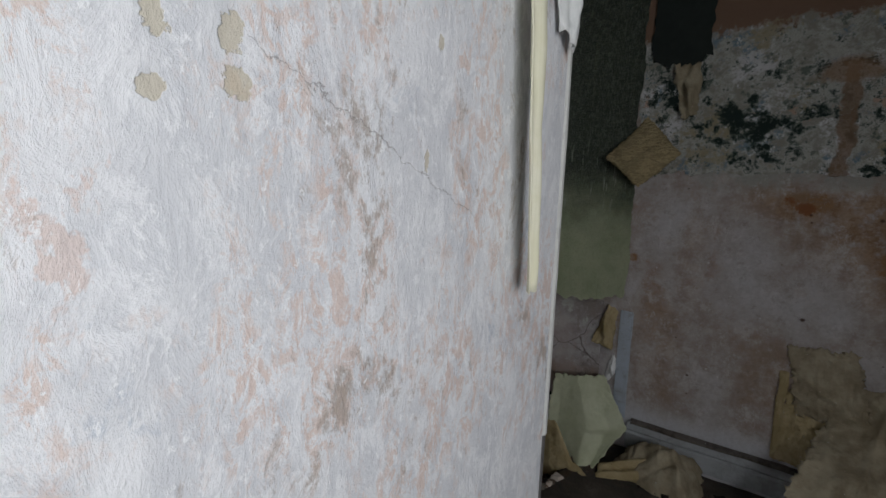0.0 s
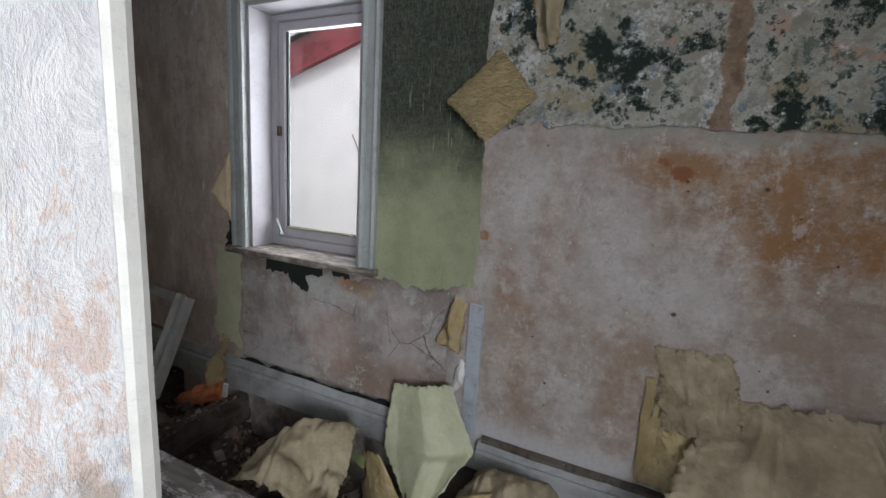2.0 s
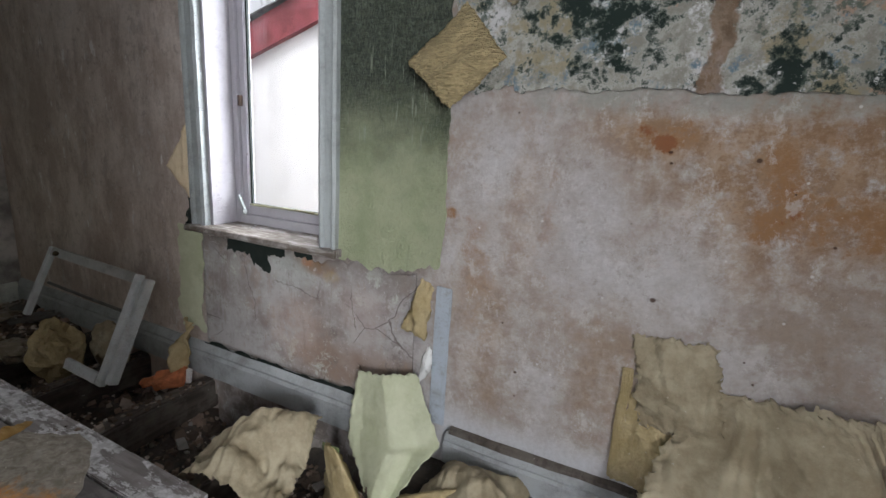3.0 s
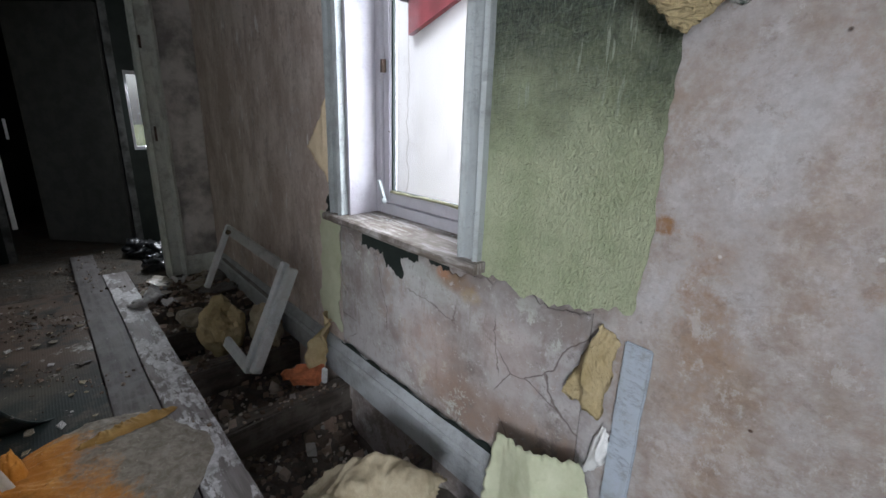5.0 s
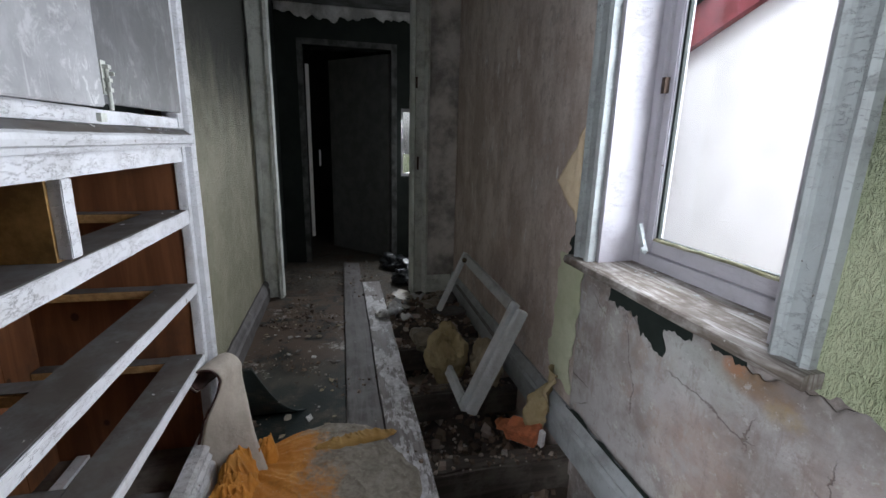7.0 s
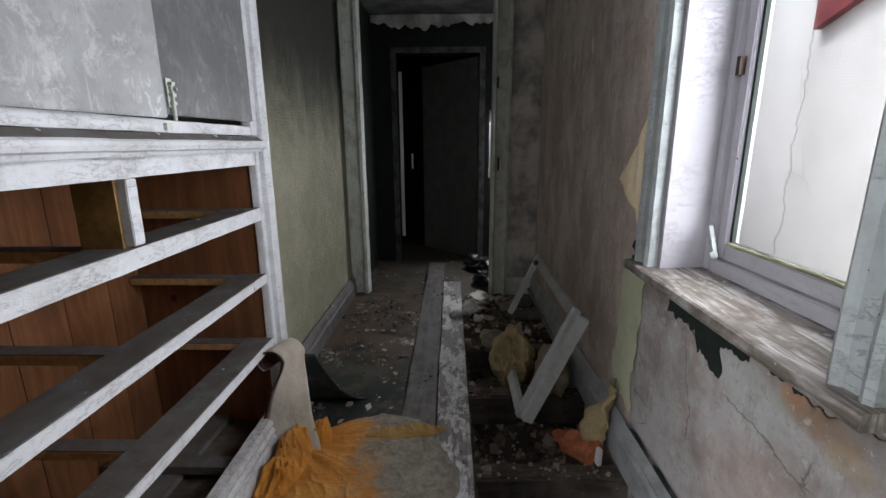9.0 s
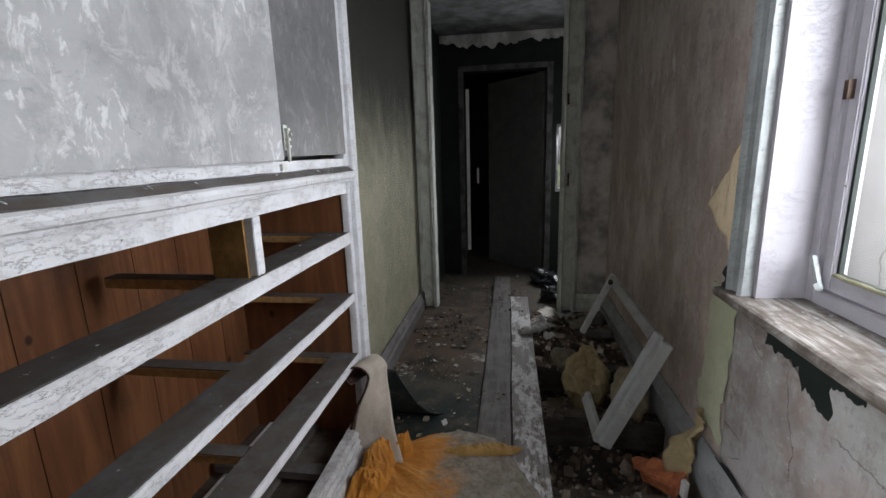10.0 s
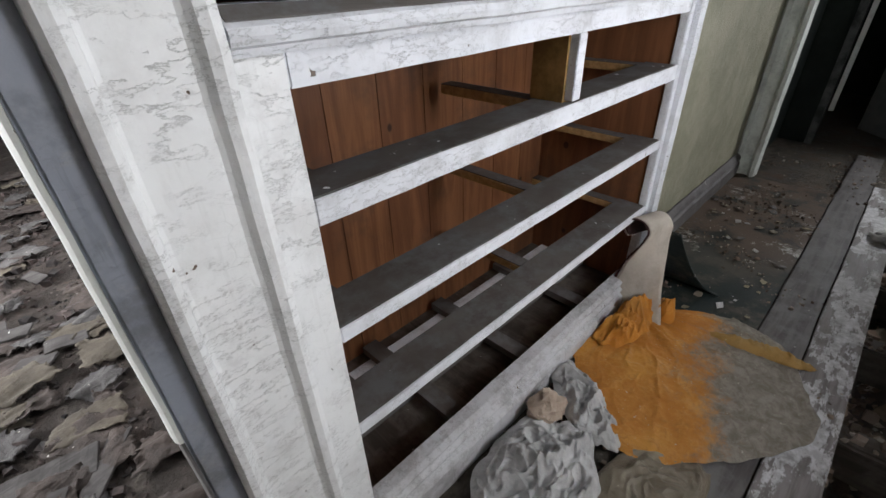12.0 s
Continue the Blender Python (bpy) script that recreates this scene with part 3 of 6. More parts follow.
def flaked_board():
    """Dark plank with remains of white paint, worn along the grain."""
    k = Nodes("flaked_white_plank")
    g = k.noise(1, 4, 0.65, k.scaled(3, 40, 40), 0.6)
    c = k.mix(k.ramp(g, 0.35, 0.65), (0.16, 0.142, 0.138), (0.26, 0.24, 0.235))
    flake = k.do("ADD", k.noise(1, 7, 0.75, k.scaled(7, 19, 19)), k.do("MULTIPLY", k.do("SUBTRACT", k.noise(2.4, 4, 0.6), 0.5), 0.6))
    m = k.ramp(flake, 0.49, 0.53)
    c = k.mix(m, c, k.mix(k.ramp(k.noise(30, 5, 0.7), 0.4, 0.65), (0.44, 0.43, 0.44), (0.66, 0.65, 0.67)))
    c = k.mix(k.do("MULTIPLY", k.ramp(k.noise(5, 6, 0.7), 0.5, 0.66), 0.6), c, (0.10, 0.085, 0.075))
    return k.done(c, 0.55, k.bump(k.do("ADD", m, g), 0.4, 0.003), spec=0.4)


def plain(name, colour, rough=0.6, metal=0.0, spread=0.25, scale=20.0):
    k = Nodes(name)
    n = k.noise(scale, 5, 0.65)
    darker = tuple(v * (1 - spread * 1.6) for v in colour)
    c = k.mix(k.ramp(n, 0.35, 0.65), darker, tuple(min(1.0, v * (1 + spread * 0.4)) for v in colour))
    return k.done(c, rough, k.bump(n, 0.2, 0.003), metal)


def chips(tone=1.0):
    """Crumbs of plaster, paint and paper, each of its own shade."""
    k = Nodes("plaster_crumbs")
    n = k.add("ShaderNodeValToRGB")
    k.link(k.island(), n.inputs[0])
    stops = n.color_ramp.elements
    stops[0].color, stops[1].color = (0.03 * tone, 0.024 * tone, 0.019 * tone, 1), (0.42, 0.41, 0.39, 1)
    for at, col in ((0.45, (0.075, 0.055, 0.042, 1)), (0.75, (0.13, 0.095, 0.075, 1)), (0.93, (0.24, 0.21, 0.185, 1))):
        stops.new(at).color = tuple(v * tone for v in col[:3]) + (1,)
    c = k.mix(k.do("MULTIPLY", k.noise(40, 4), 0.5), n.outputs[0], (0.06, 0.05, 0.04))
    return k.done(c, 0.85, k.bump(k.noise(70, 3), 0.3, 0.004))


def glass():
    k = Nodes("window_glass")
    mixer, clear, gloss = k.add("ShaderNodeMixShader"), k.add("ShaderNodeBsdfTransparent"), k.add("ShaderNodeBsdfGlossy")
    clear.inputs[0].default_value = (0.95, 0.96, 0.97, 1)
    gloss.inputs["Roughness"].default_value = 0.06
    mixer.inputs[0].default_value = 0.05
    k.link(clear.outputs[0], mixer.inputs[1])
    k.link(gloss.outputs[0], mixer.inputs[2])
    k.link(mixer.outputs[0], k.tree.nodes["Material Output"].inputs[0])
    return k.mat


def render_wall():
    k = Nodes("white_render")
    mid, fine = k.noise(3, 5, 0.6), k.noise(30, 5, 0.7)
    c = k.mix(k.ramp(mid, 0.4, 0.7), (0.78, 0.79, 0.81), (0.70, 0.71, 0.73))
    x, y, z = k.xyz()
    line = k.do("ABSOLUTE", k.do("SUBTRACT", k.do("ADD", x, k.do("MULTIPLY", k.noise(5, 5, 0.7, k.scaled(0.01, 1, 1)), 0.22)), -3.80))
    crack = k.do("SUBTRACT", 1.0, k.ramp(line, 0.003, 0.011))
    c = k.mix(k.do("MULTIPLY", crack, 0.6), c, (0.25, 0.24, 0.24))
    small = k.cells(0.9, "DISTANCE_TO_EDGE", k.mix(0.1, k.co, k.add("ShaderNodeTexNoise").outputs["Color"]))
    c = k.mix(k.do("MULTIPLY", k.do("MULTIPLY", k.do("SUBTRACT", 1.0, k.ramp(small, 0.001, 0.006)), k.ramp(mid, 0.5, 0.56)), 0.35), c, (0.35, 0.33, 0.32))
    return k.done(c, 0.9, k.bump(k.do("SUBTRACT", fine, crack), 0.4, 0.01))


M_PLASTER, M_WALL, M_MURAL = white_plaster(), window_wall(), mural_paint()
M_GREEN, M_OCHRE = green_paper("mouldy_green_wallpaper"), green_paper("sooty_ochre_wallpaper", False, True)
M_GREENSCRAP = old_paper("loose_green_wallpaper", (0.47, 0.50, 0.34), (0.56, 0.585, 0.43), (0.36, 0.38, 0.24), 40, 0.3, 0.7)
M_CRAZED = crazed_paint("crazed_white_paint", (0.86, 0.865, 0.87), (0.50, 0.49, 0.48), 0.5, 12, 0.28, 0.14)
M_RAIL = crazed_paint("chipped_white_paint", (0.77, 0.785, 0.83), (0.38, 0.37, 0.37), 0.6, 22, 0.32, 0.18)
M_TRIM = crazed_paint("flaking_grey_paint", (0.38, 0.415, 0.42), (0.17, 0.17, 0.165), 0.5, 18, 0.45, 0.25)
M_REVEAL = crazed_paint("lilac_white_paint", (0.40, 0.39, 0.425), (0.25, 0.235, 0.245), 0.2, 9, 0.3, 0.12)
M_FRAME = crazed_paint("flaking_pale_frame_paint", (0.72, 0.75, 0.70), (0.24, 0.24, 0.22), 0.4, 16, 0.5, 0.3)
M_JAMB = crazed_paint("blue_grey_stop", (0.25, 0.265, 0.31), (0.10, 0.10, 0.11), 0.2, 12, 0.7, 0.2)
M_BEAD = crazed_paint("pale_cream_paint", (0.80, 0.81, 0.80), (0.55, 0.58, 0.58), 0.03, 10, 0.6, 0.25)
M_SKIRT = crazed_paint("grey_blue_skirting_paint", (0.40, 0.425, 0.44), (0.16, 0.155, 0.15), 0.5, 14, 0.5, 0.3)
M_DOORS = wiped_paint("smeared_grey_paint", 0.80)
# the same wiped paint at a lower tone, for the second door
M_DOORS2 = wiped_paint("smeared_darker_grey_paint", 0.29)
M_DUST = dusty_wood("dusty_drawer_rail", (0.095, 0.082, 0.074), (0.13, 0.117, 0.108), (0.145, 0.143, 0.145), 1.0)
M_RUNNER = dusty_wood("bare_pine_runner", (0.34, 0.20, 0.08), (0.50, 0.31, 0.135), (0.20, 0.16, 0.12), 0.25, (7, 40, 40))
M_PINE = knotty_pine()
M_BOARD = dusty_wood("dirty_floor_plank", (0.085, 0.077, 0.075), (0.145, 0.134, 0.13), (0.19, 0.185, 0.185), 0.6, (3, 30, 30), 0.55)
M_WHITEBOARD = flaked_board()
M_JOIST = dusty_wood("rotten_black_joist", (0.055, 0.046, 0.040), (0.12, 0.10, 0.085), (0.19, 0.17, 0.15), 0.6, (30, 3, 30), 0.45)
M_DIRT, M_LINO, M_CHIPS = dirt(), lino(), chips()
M_BROWNPAPER = old_paper("damp_brown_lining_paper", (0.27, 0.225, 0.15), (0.42, 0.37, 0.265), (0.22, 0.18, 0.115), 22, 0.5)
M_CREAMPAPER = old_paper("cream_paper_back", (0.36, 0.285, 0.145), (0.50, 0.41, 0.245), (0.23, 0.165, 0.08), 45, 0.6)
# papers of the room floor: lack of light is put into these near-black tones
M_DIMPAPER = old_paper("dimmed_brown_paper", (0.018, 0.013, 0.011), (0.040, 0.030, 0.025), (0.010, 0.007, 0.006), 30, 0.5)
M_GREYPAPER = old_paper("dimmed_grey_paper", (0.026, 0.024, 0.023), (0.062, 0.058, 0.056), (0.014, 0.012, 0.011), 34, 0.5)
M_BUFFPAPER = old_paper("dimmed_buff_paper", (0.034, 0.028, 0.020), (0.064, 0.053, 0.039), (0.018, 0.014, 0.010), 28, 0.4)
M_PEEL = green_paper("wrinkled_cream_paper_back", False, True, (0.50, 0.40, 0.22))
M_YELLOW = old_paper("pale_yellow_strip", (0.73, 0.71, 0.53), (0.80, 0.78, 0.63), (0.60, 0.56, 0.40), 12, 0.15)
M_BACKING = old_paper("cream_lino_backing", (0.40, 0.355, 0.30), (0.50, 0.45, 0.39), (0.25, 0.2, 0.16), 60, 0.15)
M_ORANGE = old_paper("soaked_orange_cloth", (0.42, 0.16, 0.018), (0.54, 0.25, 0.045), (0.22, 0.10, 0.03), 24, 0.4, 0.7)
M_OCHRECLOTH = old_paper("muddy_ochre_cloth", (0.26, 0.15, 0.04), (0.36, 0.22, 0.07), (0.15, 0.10, 0.05), 20, 0.3, 0.6)
M_GREYCLOTH = old_paper("dirty_grey_cloth", (0.40, 0.395, 0.39), (0.58, 0.575, 0.57), (0.20, 0.185, 0.175), 26, 0.55, 0.8)
M_MUDCLOTH = old_paper("muddy_translucent_plastic", (0.20, 0.17, 0.125), (0.29, 0.255, 0.20), (0.12, 0.09, 0.06), 20, 0.5, 0.35)
M_BRICK = plain("broken_orange_brick", (0.60, 0.21, 0.10), 0.9)
M_BRASS = plain("tarnished_brass", (0.15, 0.115, 0.07), 0.6, 0.5)
M_IRON = plain("rusty_iron", (0.10, 0.07, 0.055), 0.6, 0.7)
M_SILL = dusty_wood("weathered_white_sill", (0.15, 0.125, 0.105), (0.42, 0.40, 0.385), (0.11, 0.088, 0.072), 0.85, (6, 45, 6), 0.8)
# near-black; on the hall walls it carries soot and missing light together
M_DARK = plain("near_black_paint", (0.017, 0.024, 0.021), 0.7, 0.0, 0.18, 7)
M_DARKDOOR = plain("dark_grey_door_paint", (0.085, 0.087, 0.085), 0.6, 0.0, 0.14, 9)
M_DARKFRAME = plain("dark_grey_frame_paint", (0.10, 0.105, 0.105), 0.6, 0.0, 0.4, 9)
M_CEILING = plain("grey_peeling_ceiling_paint", (0.64, 0.645, 0.65), 0.85, 0.0, 0.3, 5)
M_DIM = plain("drab_plaster", (0.60, 0.57, 0.545), 0.9, 0.0, 0.35, 4)
M_RED = plain("dark_red_bargeboard_paint", (0.24, 0.058, 0.068), 0.4, 0.0, 0.2, 4)
M_SLATE = plain("grey_roof_slate", (0.12, 0.12, 0.13), 0.7, 0.0, 0.4, 9)
M_GRASS = plain("rough_wet_grass", (0.07, 0.085, 0.03), 0.9, 0.0, 0.5, 3)
M_RENDER, M_GLASS = render_wall(), glass()


# ---- builders ----
def box(bm, x0, x1, y0, y1, z0, z1):
    vs = [bm.verts.new((x, y, z)) for x in (x0, x1) for y in (y0, y1) for z in (z0, z1)]
    for f in ((0, 1, 3, 2), (4, 6, 7, 5), (0, 4, 5, 1), (2, 3, 7, 6), (0, 2, 6, 4), (1, 5, 7, 3)):
        bm.faces.new([vs[i] for i in f])
    return vs


def boxes(*rows):
    bm = bmesh.new()
    for r in rows:
        box(bm, *r)
    return bm


def worn(x0, x1, y0, y1, z0, z1, bevel=0.004, cuts=0, rough=0.0, seed=0):
    """One block with rounded, slightly uneven edges."""
    bm = boxes((x0, x1, y0, y1, z0, z1))
    if cuts:
        long = max(x1 - x0, y1 - y0, z1 - z0)
        edges = [e for e in bm.edges if e.calc_length() > 0.9 * long]
        bmesh.ops.subdivide_edges(bm, edges=edges, cuts=cuts, use_grid_fill=True)
    sharp = [e for e in bm.edges if len(e.link_faces) == 2 and e.calc_face_angle(0) > 0.5]
    bmesh.ops.bevel(bm, geom=sharp, offset=bevel, segments=2, affect="EDGES")
    if rough:
        for v in bm.verts:
            v.co += rough * noise.noise_vector(v.co * 14 + Vector((seed, 0, 0)))
    return bm


def profile(points, axis, lo, hi, steps=1, rough=0.0):
    """A moulding: the outline points (a, b) carried along an axis; a, b are the two other axes in order."""
    bm = bmesh.new()
    rings = []
    for i in range(steps + 1):
        s = lo + (hi - lo) * i / steps
        ring = []
        for a, b in points:
            p = Vector({"x": (s, a, b), "y": (a, s, b), "z": (a, b, s)}[axis])
            if rough:
                p += rough * noise.noise_vector(p * 11)
            ring.append(bm.verts.new(p))
        rings.append(ring)
    n = len(points)
    for r0, r1 in zip(rings, rings[1:]):
        for i in range(n):
            bm.faces.new((r0[i], r0[(i + 1) % n], r1[(i + 1) % n], r1[i]))
    bm.faces.new(rings[0][::-1])
    bm.faces.new(rings[-1])
    bmesh.ops.recalc_face_normals(bm, faces=bm.faces)
    return bm


def mesh_of(name, bm, material, smooth=False):
    bmesh.ops.recalc_face_normals(bm, faces=bm.faces)
    me = bpy.data.meshes.new(name)
    bm.to_mesh(me)
    bm.free()
    me.materials.append(material)
    if smooth:
        for p in me.polygons:
            p.use_smooth = True
    return me


def solo(name, bm, material, label="", category="", group="", kind="", smooth=False):
    return tagged(new(name, mesh_of(name, bm, material, smooth)), label, category, group, kind)


def thing(name, at, label, category, group="", kind=""):
    ob = new(name)
    ob.location = at
    ob.empty_display_size = 0.1
    return tagged(ob, label, category, group, kind)


def part(name, bm, material, parent, label="", smooth=False):
    ob = new(name, mesh_of(name, bm, material, smooth))
    ob.parent = parent
    if not parent.parent:
        ob.matrix_parent_inverse = Matrix.Translation(-parent.location)
    if label:
        ob["label"] = label
    return ob


def thick(ob, d=0.002):
    m = ob.modifiers.new("thickness", "SOLIDIFY")
    m.thickness, m.offset = d, 0
    return ob


def n3(x, y, z, s=1.0, seed=0.0):
    return noise.noise(Vector((x * s + seed, y * s - seed * 0.7, z * s + seed * 1.3)))


def grid(nu, nv, where):
    """A sheet from where(u, v) with u, v in 0..1."""
    bm = bmesh.new()
    vs = [[bm.verts.new(where(i / nu, j / nv)) for j in range(nv + 1)] for i in range(nu + 1)]
    for i in range(nu):
        for j in range(nv):
            bm.faces.new((vs[i][j], vs[i + 1][j], vs[i + 1][j + 1], vs[i][j + 1]))
    return bm


def quad_sheet(a, b, c, d, nu, nv, bulge, crease, rag=0.01, seed=1.0, freq=9.0, drape=0.0):
    """A creased sheet between four corners a b (top) and d c (bottom): bulge carries its middle, crease folds it along straight lines, rag frays its rim."""
    a, b, c, d, bulge = (Vector(p) for p in (a, b, c, d, bulge))
    r = random.Random(seed * 7)
    out = (b - a + c - d).cross(d - a + c - b).normalized()
    if out.y > 0.3 or out.z < -0.3:
        out = -out
    lines = []
    for i in range(12):
        t = r.uniform(0, math.pi)
        lines.append((math.cos(t), math.sin(t), r.uniform(0.15, 0.85) * (math.cos(t) + math.sin(t)), r.uniform(0.3, 1.0) * r.choice((-1, 1, 1)), r.uniform(0.05, 0.35)))

    def where(u, v):
        uu = u + 0.05 * n3(u * 2, v * 2, 0, 2, seed)
        vv = v + 0.05 * n3(u * 2, v * 2, 3, 2, seed)
        p = (a.lerp(b, u)).lerp(d.lerp(c, u), v)
        p += bulge * (16 * u * (1 - u) * v * (1 - v)) ** 0.8
        h = 0.0
        for cx, cy, off, amp, reach in lines:
            h += amp * (0.5 * reach - min(reach, abs(uu * cx + vv * cy - off)))
        q2 = Vector((p.x + seed, p.y, p.z - seed))
        cone = 0.30 - noise.voronoi(q2 * freq * 1.5)[0][0] + 0.45 * (0.30 - noise.voronoi(q2 * freq * 3.6)[0][0])
        p += out * (crease * (6.5 * h + 0.45 * cone + 0.35 * abs(n3(p.x, p.y, p.z, freq * 2, seed)) + 0.15 * n3(p.x, p.y, p.z, freq * 5, seed)))
        if drape:
            run = u + 0.25 * (v - 0.5) * n3(u, 0, 0, 2, seed) + 0.06 * n3(u, v, 0, 3, seed + 2)
            p += out * drape * (0.25 + v) * ((1 - abs(n3(run, 0.12 * v, 0, 3.6, seed + 5))) ** 4 + 0.4 * (1 - abs(n3(run, 0.2 * v, 0, 9, seed + 8))) ** 5)
        rim = max(abs(2 * u - 1), abs(2 * v - 1)) ** 8
        q = p * 22 + Vector((seed, seed, 0))
        p += rag * rim * (0.7 * noise.noise_vector(q) + 0.6 * noise.noise_vector(q * 3.1) + 0.5 * noise.noise_vector(q * 7.3))
        p.y = min(p.y, 2.392 - 0.002 * n3(p.x, 0, p.z, 12, seed))
        return p

    return grid(nu, nv, where)


def lump(c, r, seed, squash=(1, 1, 1), sub=3, rough=0.35, freq=2.2):
    """An uneven clod."""
    bm = bmesh.new()
    bmesh.ops.create_icosphere(bm, subdivisions=sub, radius=1)
    for v in bm.verts:
        f = 1 + rough * n3(*v.co, freq, seed) + 0.4 * rough * n3(*v.co, freq * 2.7, seed + 9)
        v.co = Vector(c) + r * f * Vector((v.co.x * squash[0], v.co.y * squash[1], v.co.z * squash[2]))
    return bm


def shard(rng, size, flat=0.3):
    """A broken flat crumb about the origin."""
    bm = bmesh.new()
    n = rng.randint(4, 6)
    ring = [(size * rng.uniform(0.5, 1.0) * math.cos(2 * math.pi * i / n), size * rng.uniform(0.5, 1.0) * math.sin(2 * math.pi * i / n)) for i in range(n)]
    h = size * flat
    lo = [bm.verts.new((x, y, 0)) for x, y in ring]
    hi = [bm.verts.new((x * 0.9, y * 0.9, h * rng.uniform(0.7, 1.2))) for x, y in ring]
    bm.faces.new(lo[::-1])
    bm.faces.new(hi)
    for i in range(n):
        bm.faces.new((lo[i], lo[(i + 1) % n], hi[(i + 1) % n], hi[i]))
    return bm


# ---- the large structure ----
NORTH, CEIL, EAST, SOUTH = 2.40, 2.42, 1.75, -5.2
WIN_L, WIN_R, SILL_Z, HEAD_Z = -1.87, -1.147, 0.82, 2.02
FRAME_X, FAR_X = -3.95, -5.05


def pit(x, y):
    """How far the floor is broken away along the north wall: 0 whole, 1 gone."""
    a = (x + 3.25) / 0.2
    b = (-0.72 - x) / 0.15
    c = (y - 1.80 - 0.03 * n3(x, 0, 0, 6)) / 0.05
    return max(0.0, min(1.0, a, b, c))


def floor_height(x, y):
    z = 0.012 * n3(x, y, 0, 5, 3) + 0.006 * n3(x, y, 0, 17, 5)
    if y < 0.9:
        z += 0.035 * max(0, n3(x, y, 0, 3.1, 8)) + 0.02 * abs(n3(x, y, 0, 9, 2))
    heap = 0.20 * math.exp(-((x + 2.08) / 0.20) ** 2 - ((y - 2.28) / 0.16) ** 2) + 0.22 * math.exp(-((x + 2.78) / 0.28) ** 2 - ((y - 2.12) / 0.20) ** 2)
    return z - pit(x, y) * (0.30 - heap + 0.05 * n3(x, y, 0, 7, 1))


def floor_sheet(x0, x1, y0, y1, step):
    nu, nv = round((x1 - x0) / step), round((y1 - y0) / step)
    return grid(nu, nv, lambda u, v: (x0 + u * (x1 - x0), y0 + v * (y1 - y0), floor_height(x0 + u * (x1 - x0), y0 + v * (y1 - y0))))


solo("floor", floor_sheet(-0.42, EAST, SOUTH, NORTH + 0.1, 0.045), M_DIRT, "wet dirt and plaster crumbs over a broken floor, dimmed in colour", "floor", kind="structure", smooth=True)
solo("floor_corridor", floor_sheet(FAR_X - 2.2, -0.42, 0.30, NORTH + 0.1, 0.035), M_DIRT, "black rotten floor broken open along the window wall", "floor", kind="structure", smooth=True)

# north wall with its window and two small gaps at the ground
T = NORTH + 0.206
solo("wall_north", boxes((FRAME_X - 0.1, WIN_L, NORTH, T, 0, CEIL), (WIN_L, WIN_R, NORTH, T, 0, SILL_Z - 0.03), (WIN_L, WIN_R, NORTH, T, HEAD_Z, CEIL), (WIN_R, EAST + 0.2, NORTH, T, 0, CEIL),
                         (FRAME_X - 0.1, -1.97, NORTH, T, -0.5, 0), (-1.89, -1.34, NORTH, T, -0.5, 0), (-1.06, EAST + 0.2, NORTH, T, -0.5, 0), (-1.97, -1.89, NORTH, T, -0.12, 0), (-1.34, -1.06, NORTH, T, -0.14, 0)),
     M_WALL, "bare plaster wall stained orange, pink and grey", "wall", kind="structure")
# white partition beside the cupboard, seen along its face
solo("wall_partition", boxes((-0.56, -0.408, SOUTH, 0.990, -0.05, CEIL)), M_PLASTER, "scraped white plaster wall with peach and grey patches", "wall", kind="structure")
solo("wall_behind_cupboard", boxes((-2.3, -0.56, 0.30, 0.40, -0.3, CEIL)), M_DIM, "drab plaster behind the built-in cupboard", "wall", kind="structure")
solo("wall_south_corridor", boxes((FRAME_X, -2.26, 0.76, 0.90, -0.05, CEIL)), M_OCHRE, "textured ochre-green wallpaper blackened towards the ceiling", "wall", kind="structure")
# south and east walls are unseen additions; the opening follows from the light
solo("wall_south", boxes((-0.6, EAST + 0.2, SOUTH - 0.2, SOUTH, -0.1, CEIL)), M_DIM, "unseen drab wall added to close the room", "wall", kind="structure")
solo("wall_east", boxes((EAST, EAST + 0.2, SOUTH, -2.2, -0.1, CEIL), (EAST, EAST + 0.2, -0.5, NORTH, -0.1, CEIL), (EAST, EAST + 0.2, -2.2, -0.5, -0.1, 0.85), (EAST, EAST + 0.2, -2.2, -0.5, 2.1, CEIL)),
     M_DIM, "unseen drab wall with a wide opening assumed from the light", "wall", kind="structure")
# out of view; kept pale so that it bounces light into the corridor
solo("ceiling", boxes((FRAME_X, EAST + 0.2, SOUTH - 0.2, T, CEIL, CEIL + 0.12)), M_CEILING, "unseen ceiling, pale to bounce light into the corridor", "ceiling", kind="structure")
# darker ceiling paint here holds the dimness of the hall
solo("ceiling_hall", boxes((FAR_X - 2.4, FRAME_X - 0.001, 0.2, 3.3, CEIL, CEIL + 0.12)), plain("dim_grey_ceiling_paint", (0.22, 0.23, 0.235), 0.85, 0.0, 0.3, 5), "grey painted ceiling of the hall", "ceiling", kind="structure")
# wall across the corridor with the doorway to the hall
solo("wall_hall_doorway", boxes((FRAME_X - 0.1, FRAME_X, 2.17, NORTH, -0.05, CEIL), (FRAME_X - 0.1, FRAME_X, 0.70, 0.90, -0.05, CEIL)), M_DIM, "drab greyish plaster beside the hall doorway", "wall", kind="structure")
# hall and far room: their lack of light is put into the near-black paint
solo("wall_hall_south", boxes((FAR_X, FRAME_X - 0.1, 0.84, 0.94, -0.05, CEIL)), M_DARK, "sooty dark green wall of the hall, dimness in its paint", "wall", kind="structure")
